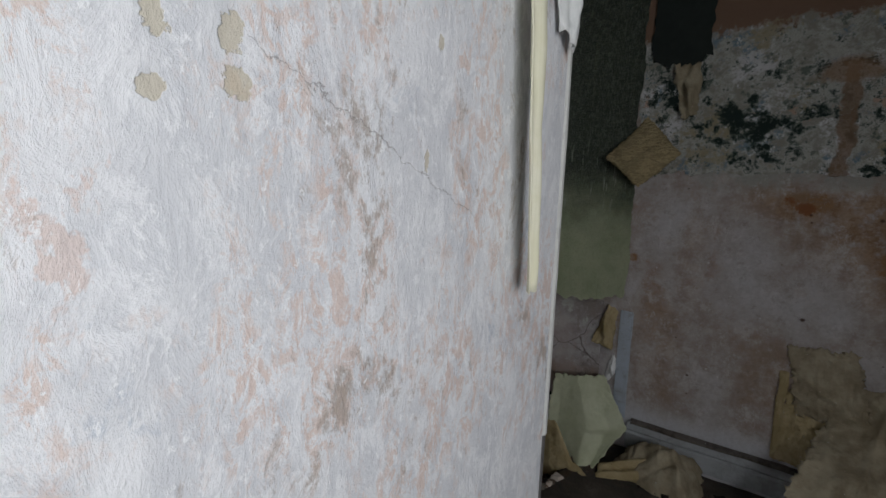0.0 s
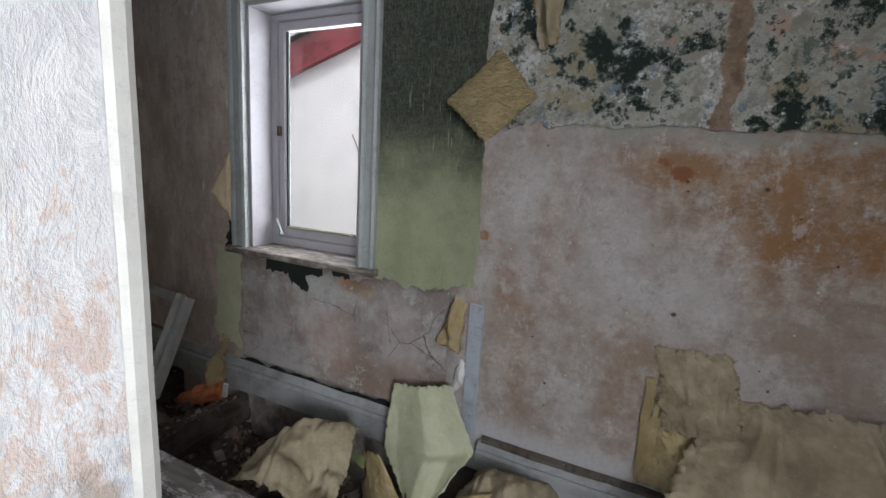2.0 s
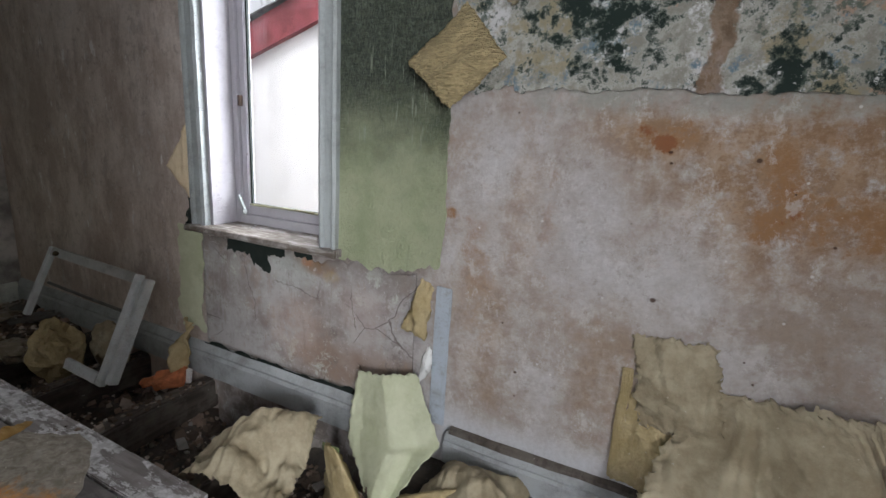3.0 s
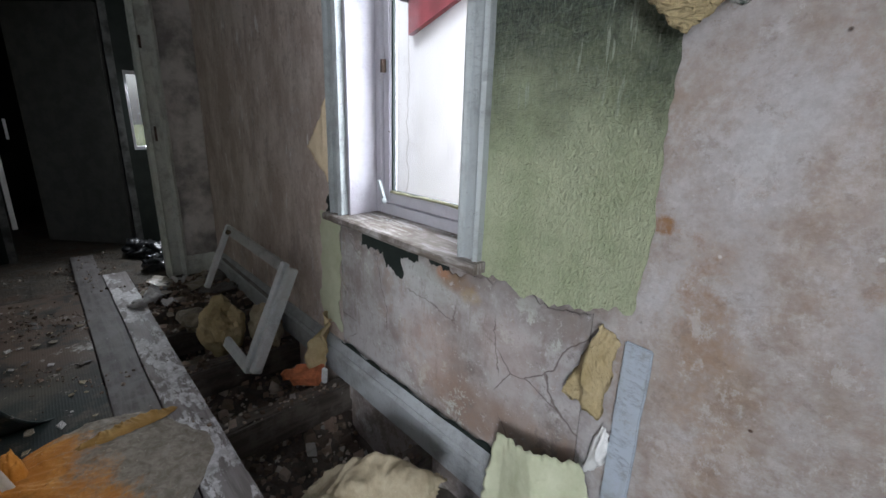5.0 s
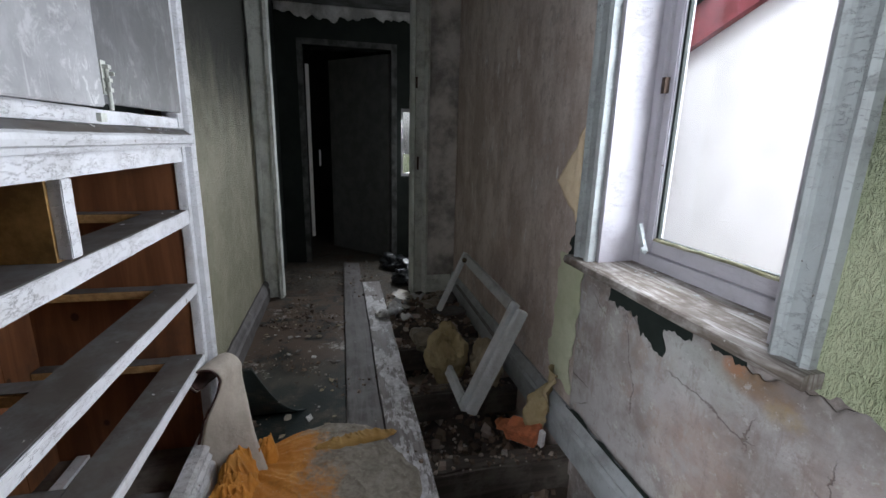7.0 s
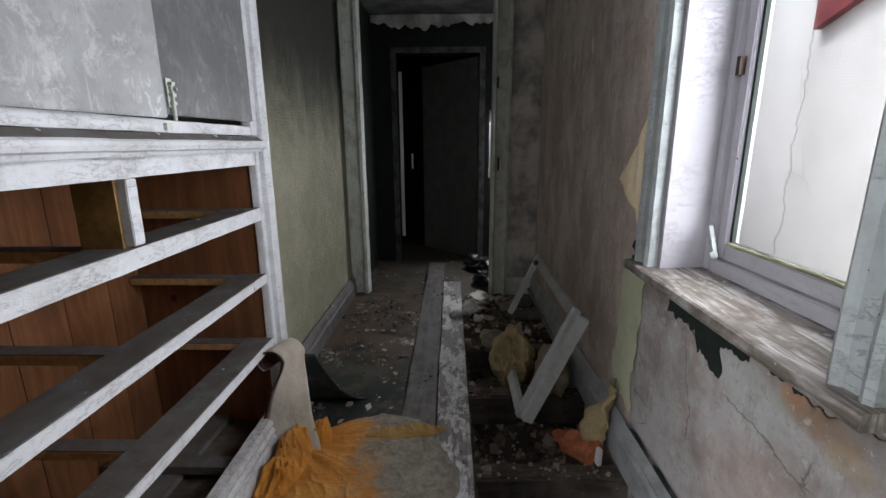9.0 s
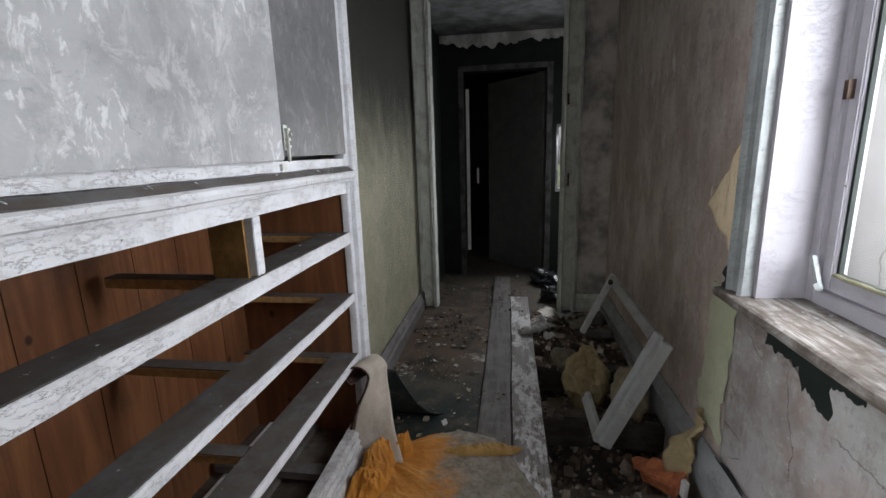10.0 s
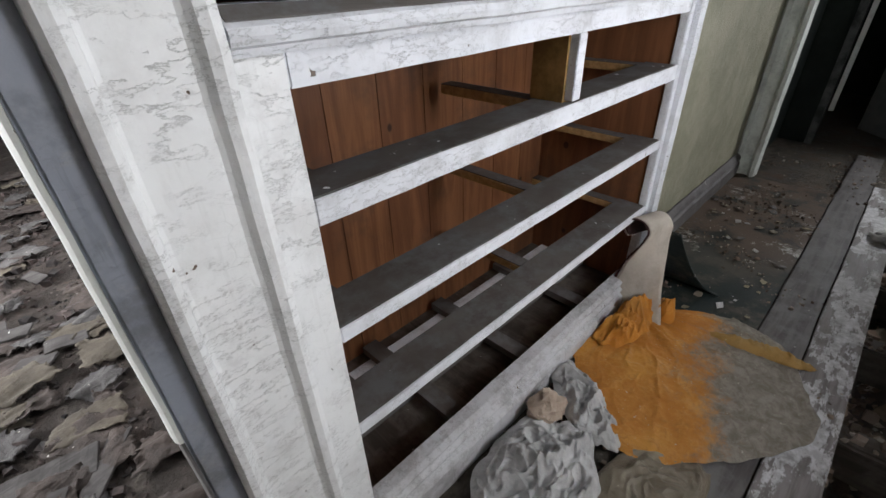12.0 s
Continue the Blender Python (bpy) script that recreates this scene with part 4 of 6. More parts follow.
solo("wall_hall_north", boxes((FAR_X, FRAME_X - 0.1, 2.62, 2.74, -0.05, CEIL)), M_DARK, "sooty dark wall of the hall, dimness in its paint", "wall", kind="structure")
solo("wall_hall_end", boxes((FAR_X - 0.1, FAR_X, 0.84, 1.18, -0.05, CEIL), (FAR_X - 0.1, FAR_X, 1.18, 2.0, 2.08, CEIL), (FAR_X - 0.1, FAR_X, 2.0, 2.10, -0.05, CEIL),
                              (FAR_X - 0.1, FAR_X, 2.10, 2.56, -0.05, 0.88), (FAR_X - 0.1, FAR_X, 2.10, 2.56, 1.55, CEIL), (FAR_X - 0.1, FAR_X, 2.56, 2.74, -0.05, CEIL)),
     M_DARK, "sooty dark wall at the end of the hall, dimness in its paint", "wall", kind="structure")
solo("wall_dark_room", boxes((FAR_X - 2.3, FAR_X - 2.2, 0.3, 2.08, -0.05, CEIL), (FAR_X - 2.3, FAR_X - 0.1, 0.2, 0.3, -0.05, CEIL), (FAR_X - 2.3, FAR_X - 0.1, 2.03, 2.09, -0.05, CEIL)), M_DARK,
     "unlit room beyond the hall, painted near-black", "wall", kind="structure")
# unseen slab over the house, added to keep the sun out
solo("roof", boxes((FAR_X - 2.6, EAST + 0.4, SOUTH - 0.3, T + 0.05, CEIL + 0.13, CEIL + 0.3)), M_SLATE, "unseen flat slab above the ceiling, added to keep the sun out", "roof", kind="structure")
solo("ground", boxes((-60, 60, -60, 60, -0.56, -0.42)), M_GRASS, "rough wet grass round the house", "ground", kind="structure")
# ---- trim and openings ----
rng = random.Random(4)


def skirting(name, x0, x1, y, z0, z1, face, material, label):
    """A moulded skirting board along x; face is -1 when it looks south, 1 when north."""
    d = 0.034 * face
    h = z1 - z0
    pts = [(y, z0), (y + d, z0), (y + d, z0 + 0.62 * h), (y + 0.7 * d, z0 + 0.70 * h), (y + 0.9 * d, z0 + 0.78 * h), (y + 0.55 * d, z0 + 0.92 * h), (y + 0.3 * d, z1), (y, z1)]
    return solo(name, profile(pts, "x", x0, x1, 24, 0.004), material, label, "skirting board", kind="structure")


skirting("baseboard_north", -3.93, -0.70, NORTH - 0.003, 0.0, 0.175, -1, M_SKIRT, "chipped grey-blue skirting board coming off the wall")
skirting("baseboard_mould_wall", -0.52, EAST, NORTH - 0.003, 0.03, 0.155, -1, M_SKIRT, "dirty grey-white skirting under the stained wall")
skirting("baseboard_south", FRAME_X + 0.02, -2.27, 0.903, -0.02, 0.17, 1, M_BOARD, "dark dirty skirting board under textured wallpaper")
# solid dark strip in place of the shade in a gap
solo("trim_ledge", profile([(NORTH - 0.002, 0.158), (NORTH - 0.03, 0.158), (NORTH - 0.028, 0.172), (NORTH - 0.002, 0.178)], "x", -0.5, EAST, 40, 0.006), M_JOIST,
     "dark strip standing for a shaded gap above the skirting", "trim", kind="structure")
solo("trim_blue_strip", worn(-0.60, -0.535, NORTH - 0.012, NORTH - 0.002, 0.17, 0.745, 0.003, 8, 0.003, 2), crazed_paint("pale_blue_paint", (0.44, 0.50, 0.57), (0.30, 0.31, 0.32), 0.4, 9, 0.5),
     "pale blue painted strip left on the wall", "trim", kind="structure")

# white corner of the partition: bead, blue-grey stop, wide crazed architrave
solo("trim_corner_bead", profile([(-0.4145, 0.9905), (-0.408, 0.9905), (-0.404, 0.997), (-0.405, 1.010), (-0.409, 1.018), (-0.4145, 1.020)], "z", 0.72, CEIL, 30, 0.0012), crazed_paint("drab_cream_paint", (0.68, 0.685, 0.66), (0.50, 0.50, 0.48), 0.05, 10, 0.5, 0.2),
     "rounded cream-painted corner bead of the wall", "trim", kind="structure")
solo("trim_corner_foot", profile([(-0.4145, 0.9905), (-0.409, 0.9905), (-0.407, 1.0), (-0.410, 1.014), (-0.4145, 1.016)], "z", 0, 0.7195, 12, 0.002), M_BOARD, "bare dark wood where the corner bead has lost its paint", "trim", kind="structure")
solo("trim_stop", worn(-0.4565, -0.415, 0.9905, 1.012, 0, CEIL, 0.004, 20, 0.001), M_JAMB, "blue-grey door stop", "trim", kind="structure")
ARCH = [(-0.457, 0.957), (-0.457, 1.030), (-0.463, 1.040), (-0.474, 1.042), (-0.483, 1.034), (-0.486, 1.024), (-0.492, 1.022), (-0.575, 1.022), (-0.581, 1.026),
        (-0.588, 1.038), (-0.600, 1.042), (-0.612, 1.036), (-0.618, 1.020), (-0.618, 0.957)]
solo("architrave_partition", profile(ARCH, "z", 0, CEIL, 40, 0.002), M_CRAZED, "wide white architrave with crazed gloss paint", "trim", kind="structure")

# loose plaster sheet of old paint above the stained wall
def ragged(x0, x1, z0, z1, amp, seed, nu, nv, y, lift=0.0, sway=0.03):
    """A layer on the north wall with torn rims, a few millimetres proud."""
    def where(u, v):
        x, z = x0 + u * (x1 - x0), z0 + v * (z1 - z0)
        e = amp * (n3(x, 0, 0, 6, seed) + 0.6 * n3(x, 0, 0, 21, seed) + 0.35 * n3(x, 0, 0, 60, seed))
        z += e * (1 - v) ** 3
        x += sway * (n3(0, 0, z, 4, seed + 3) + 0.4 * n3(0, 0, z, 25, seed)) * ((1 - u) ** 6 + u ** 6)
        rim = max(0.0, 1 - v * 14) + max(0.0, 1 - (1 - u) * 14)
        return (x, y - lift * min(1, rim) * (0.5 + 0.5 * n3(x, 0, z, 9, seed)) - 0.0015 * n3(x, 0, z, 14, seed), z)
    return grid(nu, nv, where)


thick(solo("wall_paint_layer", ragged(-0.36, EAST - 0.01, 1.44, CEIL - 0.005, 0.028, 5.0, 220, 60, NORTH - 0.006, 0.004), M_MURAL, "mould-eaten layers of blue, white and green paint", "wall paint", kind="structure"), 0.008)
thick(solo("wall_paint_tongue", ragged(-0.60, -0.34, 1.46, CEIL - 0.005, 0.05, 9.0, 30, 60, NORTH - 0.005, 0.0), M_MURAL, "flaking pale paint beside the green wallpaper", "wall paint", kind="structure"), 0.006)
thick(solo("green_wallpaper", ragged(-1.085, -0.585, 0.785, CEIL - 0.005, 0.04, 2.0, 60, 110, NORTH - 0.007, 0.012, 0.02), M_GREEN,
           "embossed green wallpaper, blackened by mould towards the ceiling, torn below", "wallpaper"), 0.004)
thick(solo("green_wallpaper", ragged(-2.12, -1.93, 0.24, 0.80, 0.03, 12.0, 16, 40, NORTH - 0.006, 0.01, 0.06), M_GREENSCRAP, "narrow torn strip of green wallpaper below the window", "wallpaper"), 0.003)


def skim_under_sill(u, v):
    """Grey skim coat below the sill: its upper rim has crumbled away."""
    x = -1.93 + u * 1.24
    top = 0.775 + 0.035 * n3(x, 0, 0, 7, 3) + 0.02 * n3(x, 0, 0, 23, 4) + 0.010 * n3(x, 0, 0, 70, 4) - 0.075 * math.exp(-((x + 1.60) / 0.09) ** 2) - 0.05 * math.exp(-((x + 1.2) / 0.07) ** 2)
    z = 0.19 + v * (top - 0.19)
    return (x, NORTH - 0.0055 - 0.0025 * n3(x, 0, z, 5, 8), z)


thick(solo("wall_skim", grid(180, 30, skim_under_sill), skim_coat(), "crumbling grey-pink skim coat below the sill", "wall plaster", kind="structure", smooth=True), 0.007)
# near-black strip on the wall paints the shade of a gap
solo("trim_gap", grid(160, 1, lambda u, v: (-1.95 + u * 1.25, NORTH - 0.0135, 0.168 + v * (0.010 + 0.032 * max(0, n3(u * 14, 0, 0, 1, 2) + 0.25) + 0.008 * n3(u * 60, 0, 0, 1, 5)))), M_DARK, "black strip painted for the shade in a gap above the skirting board", "trim", kind="structure")
# flat near-black sheets on the skim paint the shade inside holes
for x0, x1, z0, z1, seed in ((-1.74, -1.37, 0.725, 0.790, 3.0), (-1.58, -1.47, 0.665, 0.745, 6.0), (-1.30, -1.20, 0.745, 0.790, 8.0)):
    thick(solo("wall_hollow", ragged(x0, x1, z0, z1, 0.045, seed, 60, 24, NORTH - 0.0105, 0.0, 0.04), M_DARK, "near-black ragged sheet standing for the shade of a hole under the sill", "wall damage", kind="structure"), 0.003)
# ---- window ----
win = thing("window_1", (-1.517, NORTH, SILL_Z), "white timber window with grey architrave and weathered sill", "window", kind="structure")


def architrave(x0, x1, z0, z1, up):
    """Moulded strip on the north wall."""
    a, b = (x0, x1) if up else (z0, z1)
    w = b - a
    y = NORTH - 0.002
    pts = [(0, 0), (0, -0.034), (0.12, -0.040), (0.22, -0.034), (0.28, -0.026), (0.66, -0.024), (0.74, -0.034), (0.86, -0.038), (1, -0.030), (1, 0)]
    if up:
        return profile([(a + w * s, y + d) for s, d in pts], "z", z0, z1, 16, 0.002)
    return profile([(y + d, a + w * s) for s, d in pts], "x", x0, x1, 12, 0.002)


part("architrave", architrave(-1.965, -1.868, SILL_Z, HEAD_Z + 0.09, True), M_TRIM, win, "flaking grey architrave")
part("architrave", architrave(-1.150, -1.066, SILL_Z, HEAD_Z + 0.09, True), M_TRIM, win, "flaking grey architrave")
part("architrave", architrave(-1.867, -1.151, HEAD_Z, HEAD_Z + 0.09, False), M_TRIM, win, "flaking grey architrave")
part("window_sill", profile([(NORTH - 0.062, SILL_Z - 0.032), (NORTH - 0.068, SILL_Z - 0.020), (NORTH - 0.064, SILL_Z - 0.004), (NORTH - 0.055, SILL_Z), (NORTH + 0.16, SILL_Z + 0.006), (NORTH + 0.16, SILL_Z - 0.028)],
                            "x", -1.985, -1.050, 30, 0.003), M_SILL, win, "weathered wooden sill with worn white paint")
part("reveal", worn(-1.868, -1.850, NORTH, NORTH + 0.2, SILL_Z, HEAD_Z, 0.002), M_REVEAL, win, "white-painted reveal")
part("reveal", worn(-1.184, -1.148, NORTH, NORTH + 0.2, SILL_Z, HEAD_Z, 0.002), M_REVEAL, win, "white-painted reveal")
part("reveal", worn(-1.849, -1.185, NORTH, NORTH + 0.2, HEAD_Z - 0.018, HEAD_Z, 0.002), M_REVEAL, win, "white-painted reveal")
Z0, Z1 = SILL_Z + 0.006, HEAD_Z - 0.018
for nm, x0, x1, z0, z1 in (("frame_post", -1.849, -1.812, Z0, Z1), ("frame_post", -1.222, -1.185, Z0, Z1), ("frame_rail", -1.8115, -1.2225, Z0, SILL_Z + 0.05), ("frame_rail", -1.8115, -1.2225, HEAD_Z - 0.05, Z1)):
    part(nm, worn(x0, x1, 2.535, 2.60, z0, z1, 0.003, 8, 0.0008, x0 + z0), M_REVEAL, win, "white fixed frame")
for nm, x0, x1, z0, z1 in (("casement_stile", -1.809, -1.768, SILL_Z + 0.053, HEAD_Z - 0.053), ("casement_stile", -1.268, -1.225, SILL_Z + 0.053, HEAD_Z - 0.053),
                           ("casement_rail", -1.7675, -1.2685, SILL_Z + 0.053, SILL_Z + 0.100), ("casement_rail", -1.7675, -1.2685, HEAD_Z - 0.095, HEAD_Z - 0.053)):
    part(nm, worn(x0, x1, 2.548, 2.590, z0, z1, 0.004, 8, 0.0008, x1 + z1), M_REVEAL, win, "white opening casement")
part("moss", profile([(2.546, SILL_Z + 0.100), (2.560, SILL_Z + 0.100), (2.560, SILL_Z + 0.108), (2.551, SILL_Z + 0.106)], "x", -1.765, -1.272, 60, 0.004), old_paper("mossy_putty", (0.16, 0.15, 0.075), (0.26, 0.25, 0.17), (0.06, 0.055, 0.035), 60, 0.6), win, "mossy old putty line")
part("bead", boxes((-1.768, -1.758, 2.560, 2.572, SILL_Z + 0.10, HEAD_Z - 0.095), (-1.278, -1.268, 2.560, 2.572, SILL_Z + 0.10, HEAD_Z - 0.095),
                   (-1.758, -1.278, 2.560, 2.572, SILL_Z + 0.10, SILL_Z + 0.108)), M_DARK, win, "black perished glazing seal")
pane = part("pane", boxes((-1.768, -1.268, 2.574, 2.578, SILL_Z + 0.1, HEAD_Z - 0.095)), M_GLASS, win)
pane.visible_shadow = False
latch = part("latch", worn(-1.806, -1.790, 2.530, 2.549, 1.405, 1.455, 0.003), M_IRON, win, "small metal catch")
stay = boxes((-0.008, 0.008, -0.006, 0.006, 0, 0.10))
bmesh.ops.transform(stay, matrix=pose(-1.765, 2.52, SILL_Z + 0.06, 0, -28, 0), verts=stay.verts)
part("stay", stay, M_TRIM, win, "grey painted casement stay pointing up")
part("stay_knob", lump((-1.765, 2.515, SILL_Z + 0.065), 0.014, 3, sub=2), M_TRIM, win)
for i in range(14):
    x = rng.uniform(-1.82, -1.2)
    bm = shard(rng, rng.uniform(0.004, 0.009), 0.12)
    bmesh.ops.transform(bm, matrix=pose(x, rng.uniform(2.44, 2.53), SILL_Z + 0.006, 0, 0, rng.uniform(0, 90)), verts=bm.verts)
    solo("paint_flake", bm, M_TRIM, "curled flake of old paint on the sill", "paint flake", "flakes on the window sill")

# ---- loose paper on the north wall ----
peel = solo("wallpaper_flap", quad_sheet((-0.55, 2.385, 1.735), (-0.375, 2.33, 1.54), (-0.545, 2.285, 1.385), (-0.715, 2.30, 1.53), 34, 34, (0, -0.035, 0), 0.006, 0.008, 3.0, 8), M_PEEL,
            "diamond of torn wallpaper curling off the wall, cream wrinkled back showing", "wallpaper", smooth=True)
thick(peel)
thick(solo("wallpaper_flap", quad_sheet((-0.45, 2.385, 1.96), (-0.33, 2.388, 1.97), (-0.335, 2.375, 1.72), (-0.40, 2.37, 1.70), 14, 22, (0, -0.02, 0), 0.015, 0.016, 6.0), M_BROWNPAPER,
           "ragged scrap of pale paper hanging among the mould", "wallpaper", smooth=True))
thick(solo("wallpaper_flap", quad_sheet((-0.66, 2.392, 0.765), (-0.615, 2.385, 0.745), (-0.62, 2.35, 0.53), (-0.735, 2.345, 0.56), 14, 20, (0.0, -0.03, 0), 0.02, 0.012, 8.0), M_CREAMPAPER,
           "curled ochre back of torn wallpaper", "wallpaper", smooth=True))
thick(solo("wallpaper_flap", quad_sheet((-0.625, 2.388, 0.50), (-0.602, 2.386, 0.48), (-0.60, 2.375, 0.40), (-0.665, 2.365, 0.32), 10, 16, (0.0, -0.015, 0), 0.01, 0.01, 11.0), M_BEAD,
           "small white scrap of paper sticking to the wall", "wallpaper", smooth=True))
thick(solo("wallpaper_flap", quad_sheet((-1.968, 2.378, 1.31), (-1.960, 2.376, 1.30), (-1.968, 2.366, 0.95), (-2.065, 2.322, 1.10), 14, 22, (0.012, -0.012, 0), 0.006, 0.006, 14.0), old_paper("peach_paper_back", (0.62, 0.49, 0.31), (0.72, 0.60, 0.42), (0.5, 0.38, 0.22), 40, 0.3),
           "cream triangle of wallpaper peeling beside the window", "wallpaper", smooth=True))
thick(solo("wallpaper_flap", quad_sheet((-1.99, 2.388, 1.0), (-1.97, 2.386, 0.98), (-1.975, 2.385, 0.80), (-2.05, 2.382, 0.79), 10, 14, (0, -0.008, 0), 0.008, 0.02, 16.0), M_DARK,
           "blackened torn patch of paper beside the window", "wallpaper", smooth=True))
thick(solo("wallpaper_flap", quad_sheet((-2.10, 2.37, 0.30), (-1.99, 2.372, 0.27), (-2.03, 2.30, 0.0), (-2.09, 2.31, 0.01), 12, 22, (0, -0.03, 0), 0.02, 0.015, 18.0), M_CREAMPAPER,
           "ochre paper strip hanging over the skirting board", "wallpaper", smooth=True))
thick(solo("wall_hollow", ragged(-0.55, -0.30, 1.97, CEIL - 0.005, 0.05, 27.0, 40, 40, NORTH - 0.017, 0.0, 0.03), M_DARK, "black patch where paint and paper have fallen away", "wall damage", kind="structure"), 0.004)
thick(solo("wallpaper_flap", quad_sheet((-0.397, 0.885, 2.2), (-0.394, 0.985, 2.2), (-0.385, 0.965, 1.625), (-0.386, 0.89, 1.65), 14, 30, (0.012, 0, 0), 0.008, 0.014, 44.0), M_BEAD,
           "pale flap of paint hanging beside the yellow strip", "wallpaper", smooth=True))
# large pale green sheet folded off the wall and standing on the floor
def folded_sheet(u, v):
    """Wide in its middle, drawn to a tip on the floor, with a ridge down its length."""
    ends = [(Vector((-0.905, 2.32, 0.335)), Vector((-0.64, 2.34, 0.395))), (Vector((-0.915, 2.27, 0.06)), Vector((-0.49, 2.27, 0.165))), (Vector((-0.69, 2.10, -0.03)), Vector((-0.60, 2.09, -0.01)))]
    k = 0 if v < 0.5 else 1
    f = (v - 0.5 * k) * 2
    p = ends[k][0].lerp(ends[k + 1][0], f).lerp(ends[k][1].lerp(ends[k + 1][1], f), u)
    ridge = 0.5 + 0.08 * math.sin(v * 4)
    p.y -= 0.085 * max(0.0, 1 - abs(u - ridge) / 0.42) * (0.35 + v * (1.2 - v))
    p.y += 0.035 * max(0.0, 1 - abs(u - 0.80) / 0.15) * v
    p.z += 0.02 * max(0.0, 1 - abs(v - 0.55 - 0.25 * (u - 0.5)) / 0.12)
    rim = max(abs(2 * u - 1), abs(2 * v - 1)) ** 8
    return p + 0.010 * rim * noise.noise_vector(p * 60) + 0.003 * noise.noise_vector(p * 20)


thick(solo("wallpaper_sheet", grid(44, 44, folded_sheet), M_GREENSCRAP, "large pale green sheet of wallpaper folded down onto the floor", "wallpaper", smooth=True))
thick(solo("wallpaper_sheet", quad_sheet((-0.98, 2.20, 0.10), (-0.72, 2.12, 0.02), (-0.60, 2.0, 0.05), (-0.92, 2.02, -0.02), 44, 38, (0, -0.02, 0.05), 0.05, 0.012, 22.0, 8), M_CREAMPAPER,
           "yellowed paper curling on the broken floor", "wallpaper", smooth=True))
thick(solo("wallpaper_sheet", quad_sheet((-0.58, 2.14, 0.03), (-0.30, 2.22, 0.10), (-0.26, 2.16, 0.03), (-0.56, 2.04, 0.0), 30, 14, (0, -0.01, 0.03), 0.012, 0.008, 26.0, 8), M_CREAMPAPER,
           "ochre inner face of a curled paper sheet", "wallpaper", smooth=True))
thick(solo("wallpaper_sheet", quad_sheet((-0.50, 2.36, 0.10), (-0.16, 2.37, 0.12), (-0.12, 2.10, 0.02), (-0.55, 2.02, 0.02), 60, 50, (0, -0.02, 0.09), 0.035, 0.015, 23.0, 6, 0.03), M_BROWNPAPER,
           "crumpled brown lining paper heaped on the floor", "wallpaper", smooth=True))
thick(solo("wallpaper_sheet", quad_sheet((-1.40, 2.20, 0.03), (-1.02, 2.24, 0.03), (-0.92, 1.90, -0.01), (-1.38, 1.82, 0.0), 66, 60, (0, 0, 0.08), 0.035, 0.015, 24.0, 6, 0.035), M_BROWNPAPER,
           "large crumpled sheet of dirty lining paper over the broken floor", "wallpaper", smooth=True))
# brown paper hanging from the stained wall
thick(solo("hanging_paper", quad_sheet((0.095, 2.388, 0.715), (0.335, 2.352, 0.735), (0.40, 2.365, 0.41), (0.155, 2.352, 0.43), 46, 54, (0, -0.018, 0), 0.010, 0.022, 31.0, 7, 0.008), M_BROWNPAPER,
           "torn brown lining paper hanging off the wall", "wallpaper", smooth=True))
thick(solo("hanging_paper", quad_sheet((0.115, 2.385, 0.52), (0.27, 2.375, 0.47), (0.30, 2.345, 0.20), (0.10, 2.37, 0.20), 40, 54, (0, -0.012, 0), 0.008, 0.012, 33.0, 7), M_CREAMPAPER,
           "ochre under-layer of paper hanging off the wall", "wallpaper", smooth=True))
thick(solo("hanging_paper", quad_sheet((0.30, 2.385, 0.60), (0.72, 2.385, 0.62), (0.95, 2.15, 0.0), (0.08, 2.12, 0.0), 110, 96, (0.05, -0.05, 0.03), 0.028, 0.02, 35.0, 3, 0.075), M_BROWNPAPER,
           "crumpled brown lining paper slumped from wall to floor", "wallpaper", smooth=True))
thick(solo("hanging_paper", quad_sheet((0.66, 2.375, 0.58), (0.78, 2.36, 0.60), (0.86, 2.27, 0.40), (0.70, 2.26, 0.44), 26, 24, (0.0, -0.03, 0.02), 0.03, 0.02, 39.0, 9), M_MUDCLOTH,
           "dirty grey clot of wet paper on the slumped sheet", "wallpaper", smooth=True))
solo("wall_gap", worn(0.085, 0.118, 2.386, 2.398, 0.20, 0.60, 0.003, 8, 0.006), M_CREAMPAPER, "strip of torn paper edge on the wall", "trim", kind="structure")
# pale yellow strip hanging on the white partition
def strip(u, v):
    z = 1.128 + v * (CEIL - 1.14)
    f = (z - 1.128) / 0.5
    left, right = 0.742 - 0.044 * f, 0.784 - 0.006 * f
    fold = 0.005 * math.cos(u * 2 * math.pi * 1.5) + 0.003 * n3(0, u, z, 8)
    return (-0.354 - 0.018 * v + fold, left + u * (right - left) + 0.004 * n3(0, 0, z, 13), z + (0.010 * n3(0, u, 0, 40) if v == 0 else 0))
thick(solo("hanging_strip", grid(16, 50, strip), M_YELLOW, "pale yellow folded paper strip hanging down the white wall", "wallpaper", smooth=True), 0.003)

# ---- built-in cupboard ----
cup = thing("built_in_cupboard", (-1.41, 0.98, 0), "white built-in cupboard, grey doors above an empty drawer frame", "cupboard")
X0, X1, YF, YB = -0.70, -2.13, 0.985, 0.46
part("stile", worn(X0, -0.620, YF - 0.03, YF, 0, 1.21, 0.003, 16, 0.0015), M_CRAZED, cup, "crazed white stile")
part("stile", worn(-2.165, X1, YF - 0.03, YF, 0, 1.21, 0.003, 16, 0.0015), M_RAIL, cup, "white stile")
part("edge_moulding", profile([(-2.165, YF - 0.06), (-2.165, YF + 0.018), (-2.178, YF + 0.028), (-2.192, YF + 0.018), (-2.205, YF + 0.022), (-2.225, YF + 0.010), (-2.255, YF + 0.008), (-2.26, YF - 0.06)], "z", 0, CEIL, 24, 0.002),
     M_RAIL, cup, "moulded white edge board")
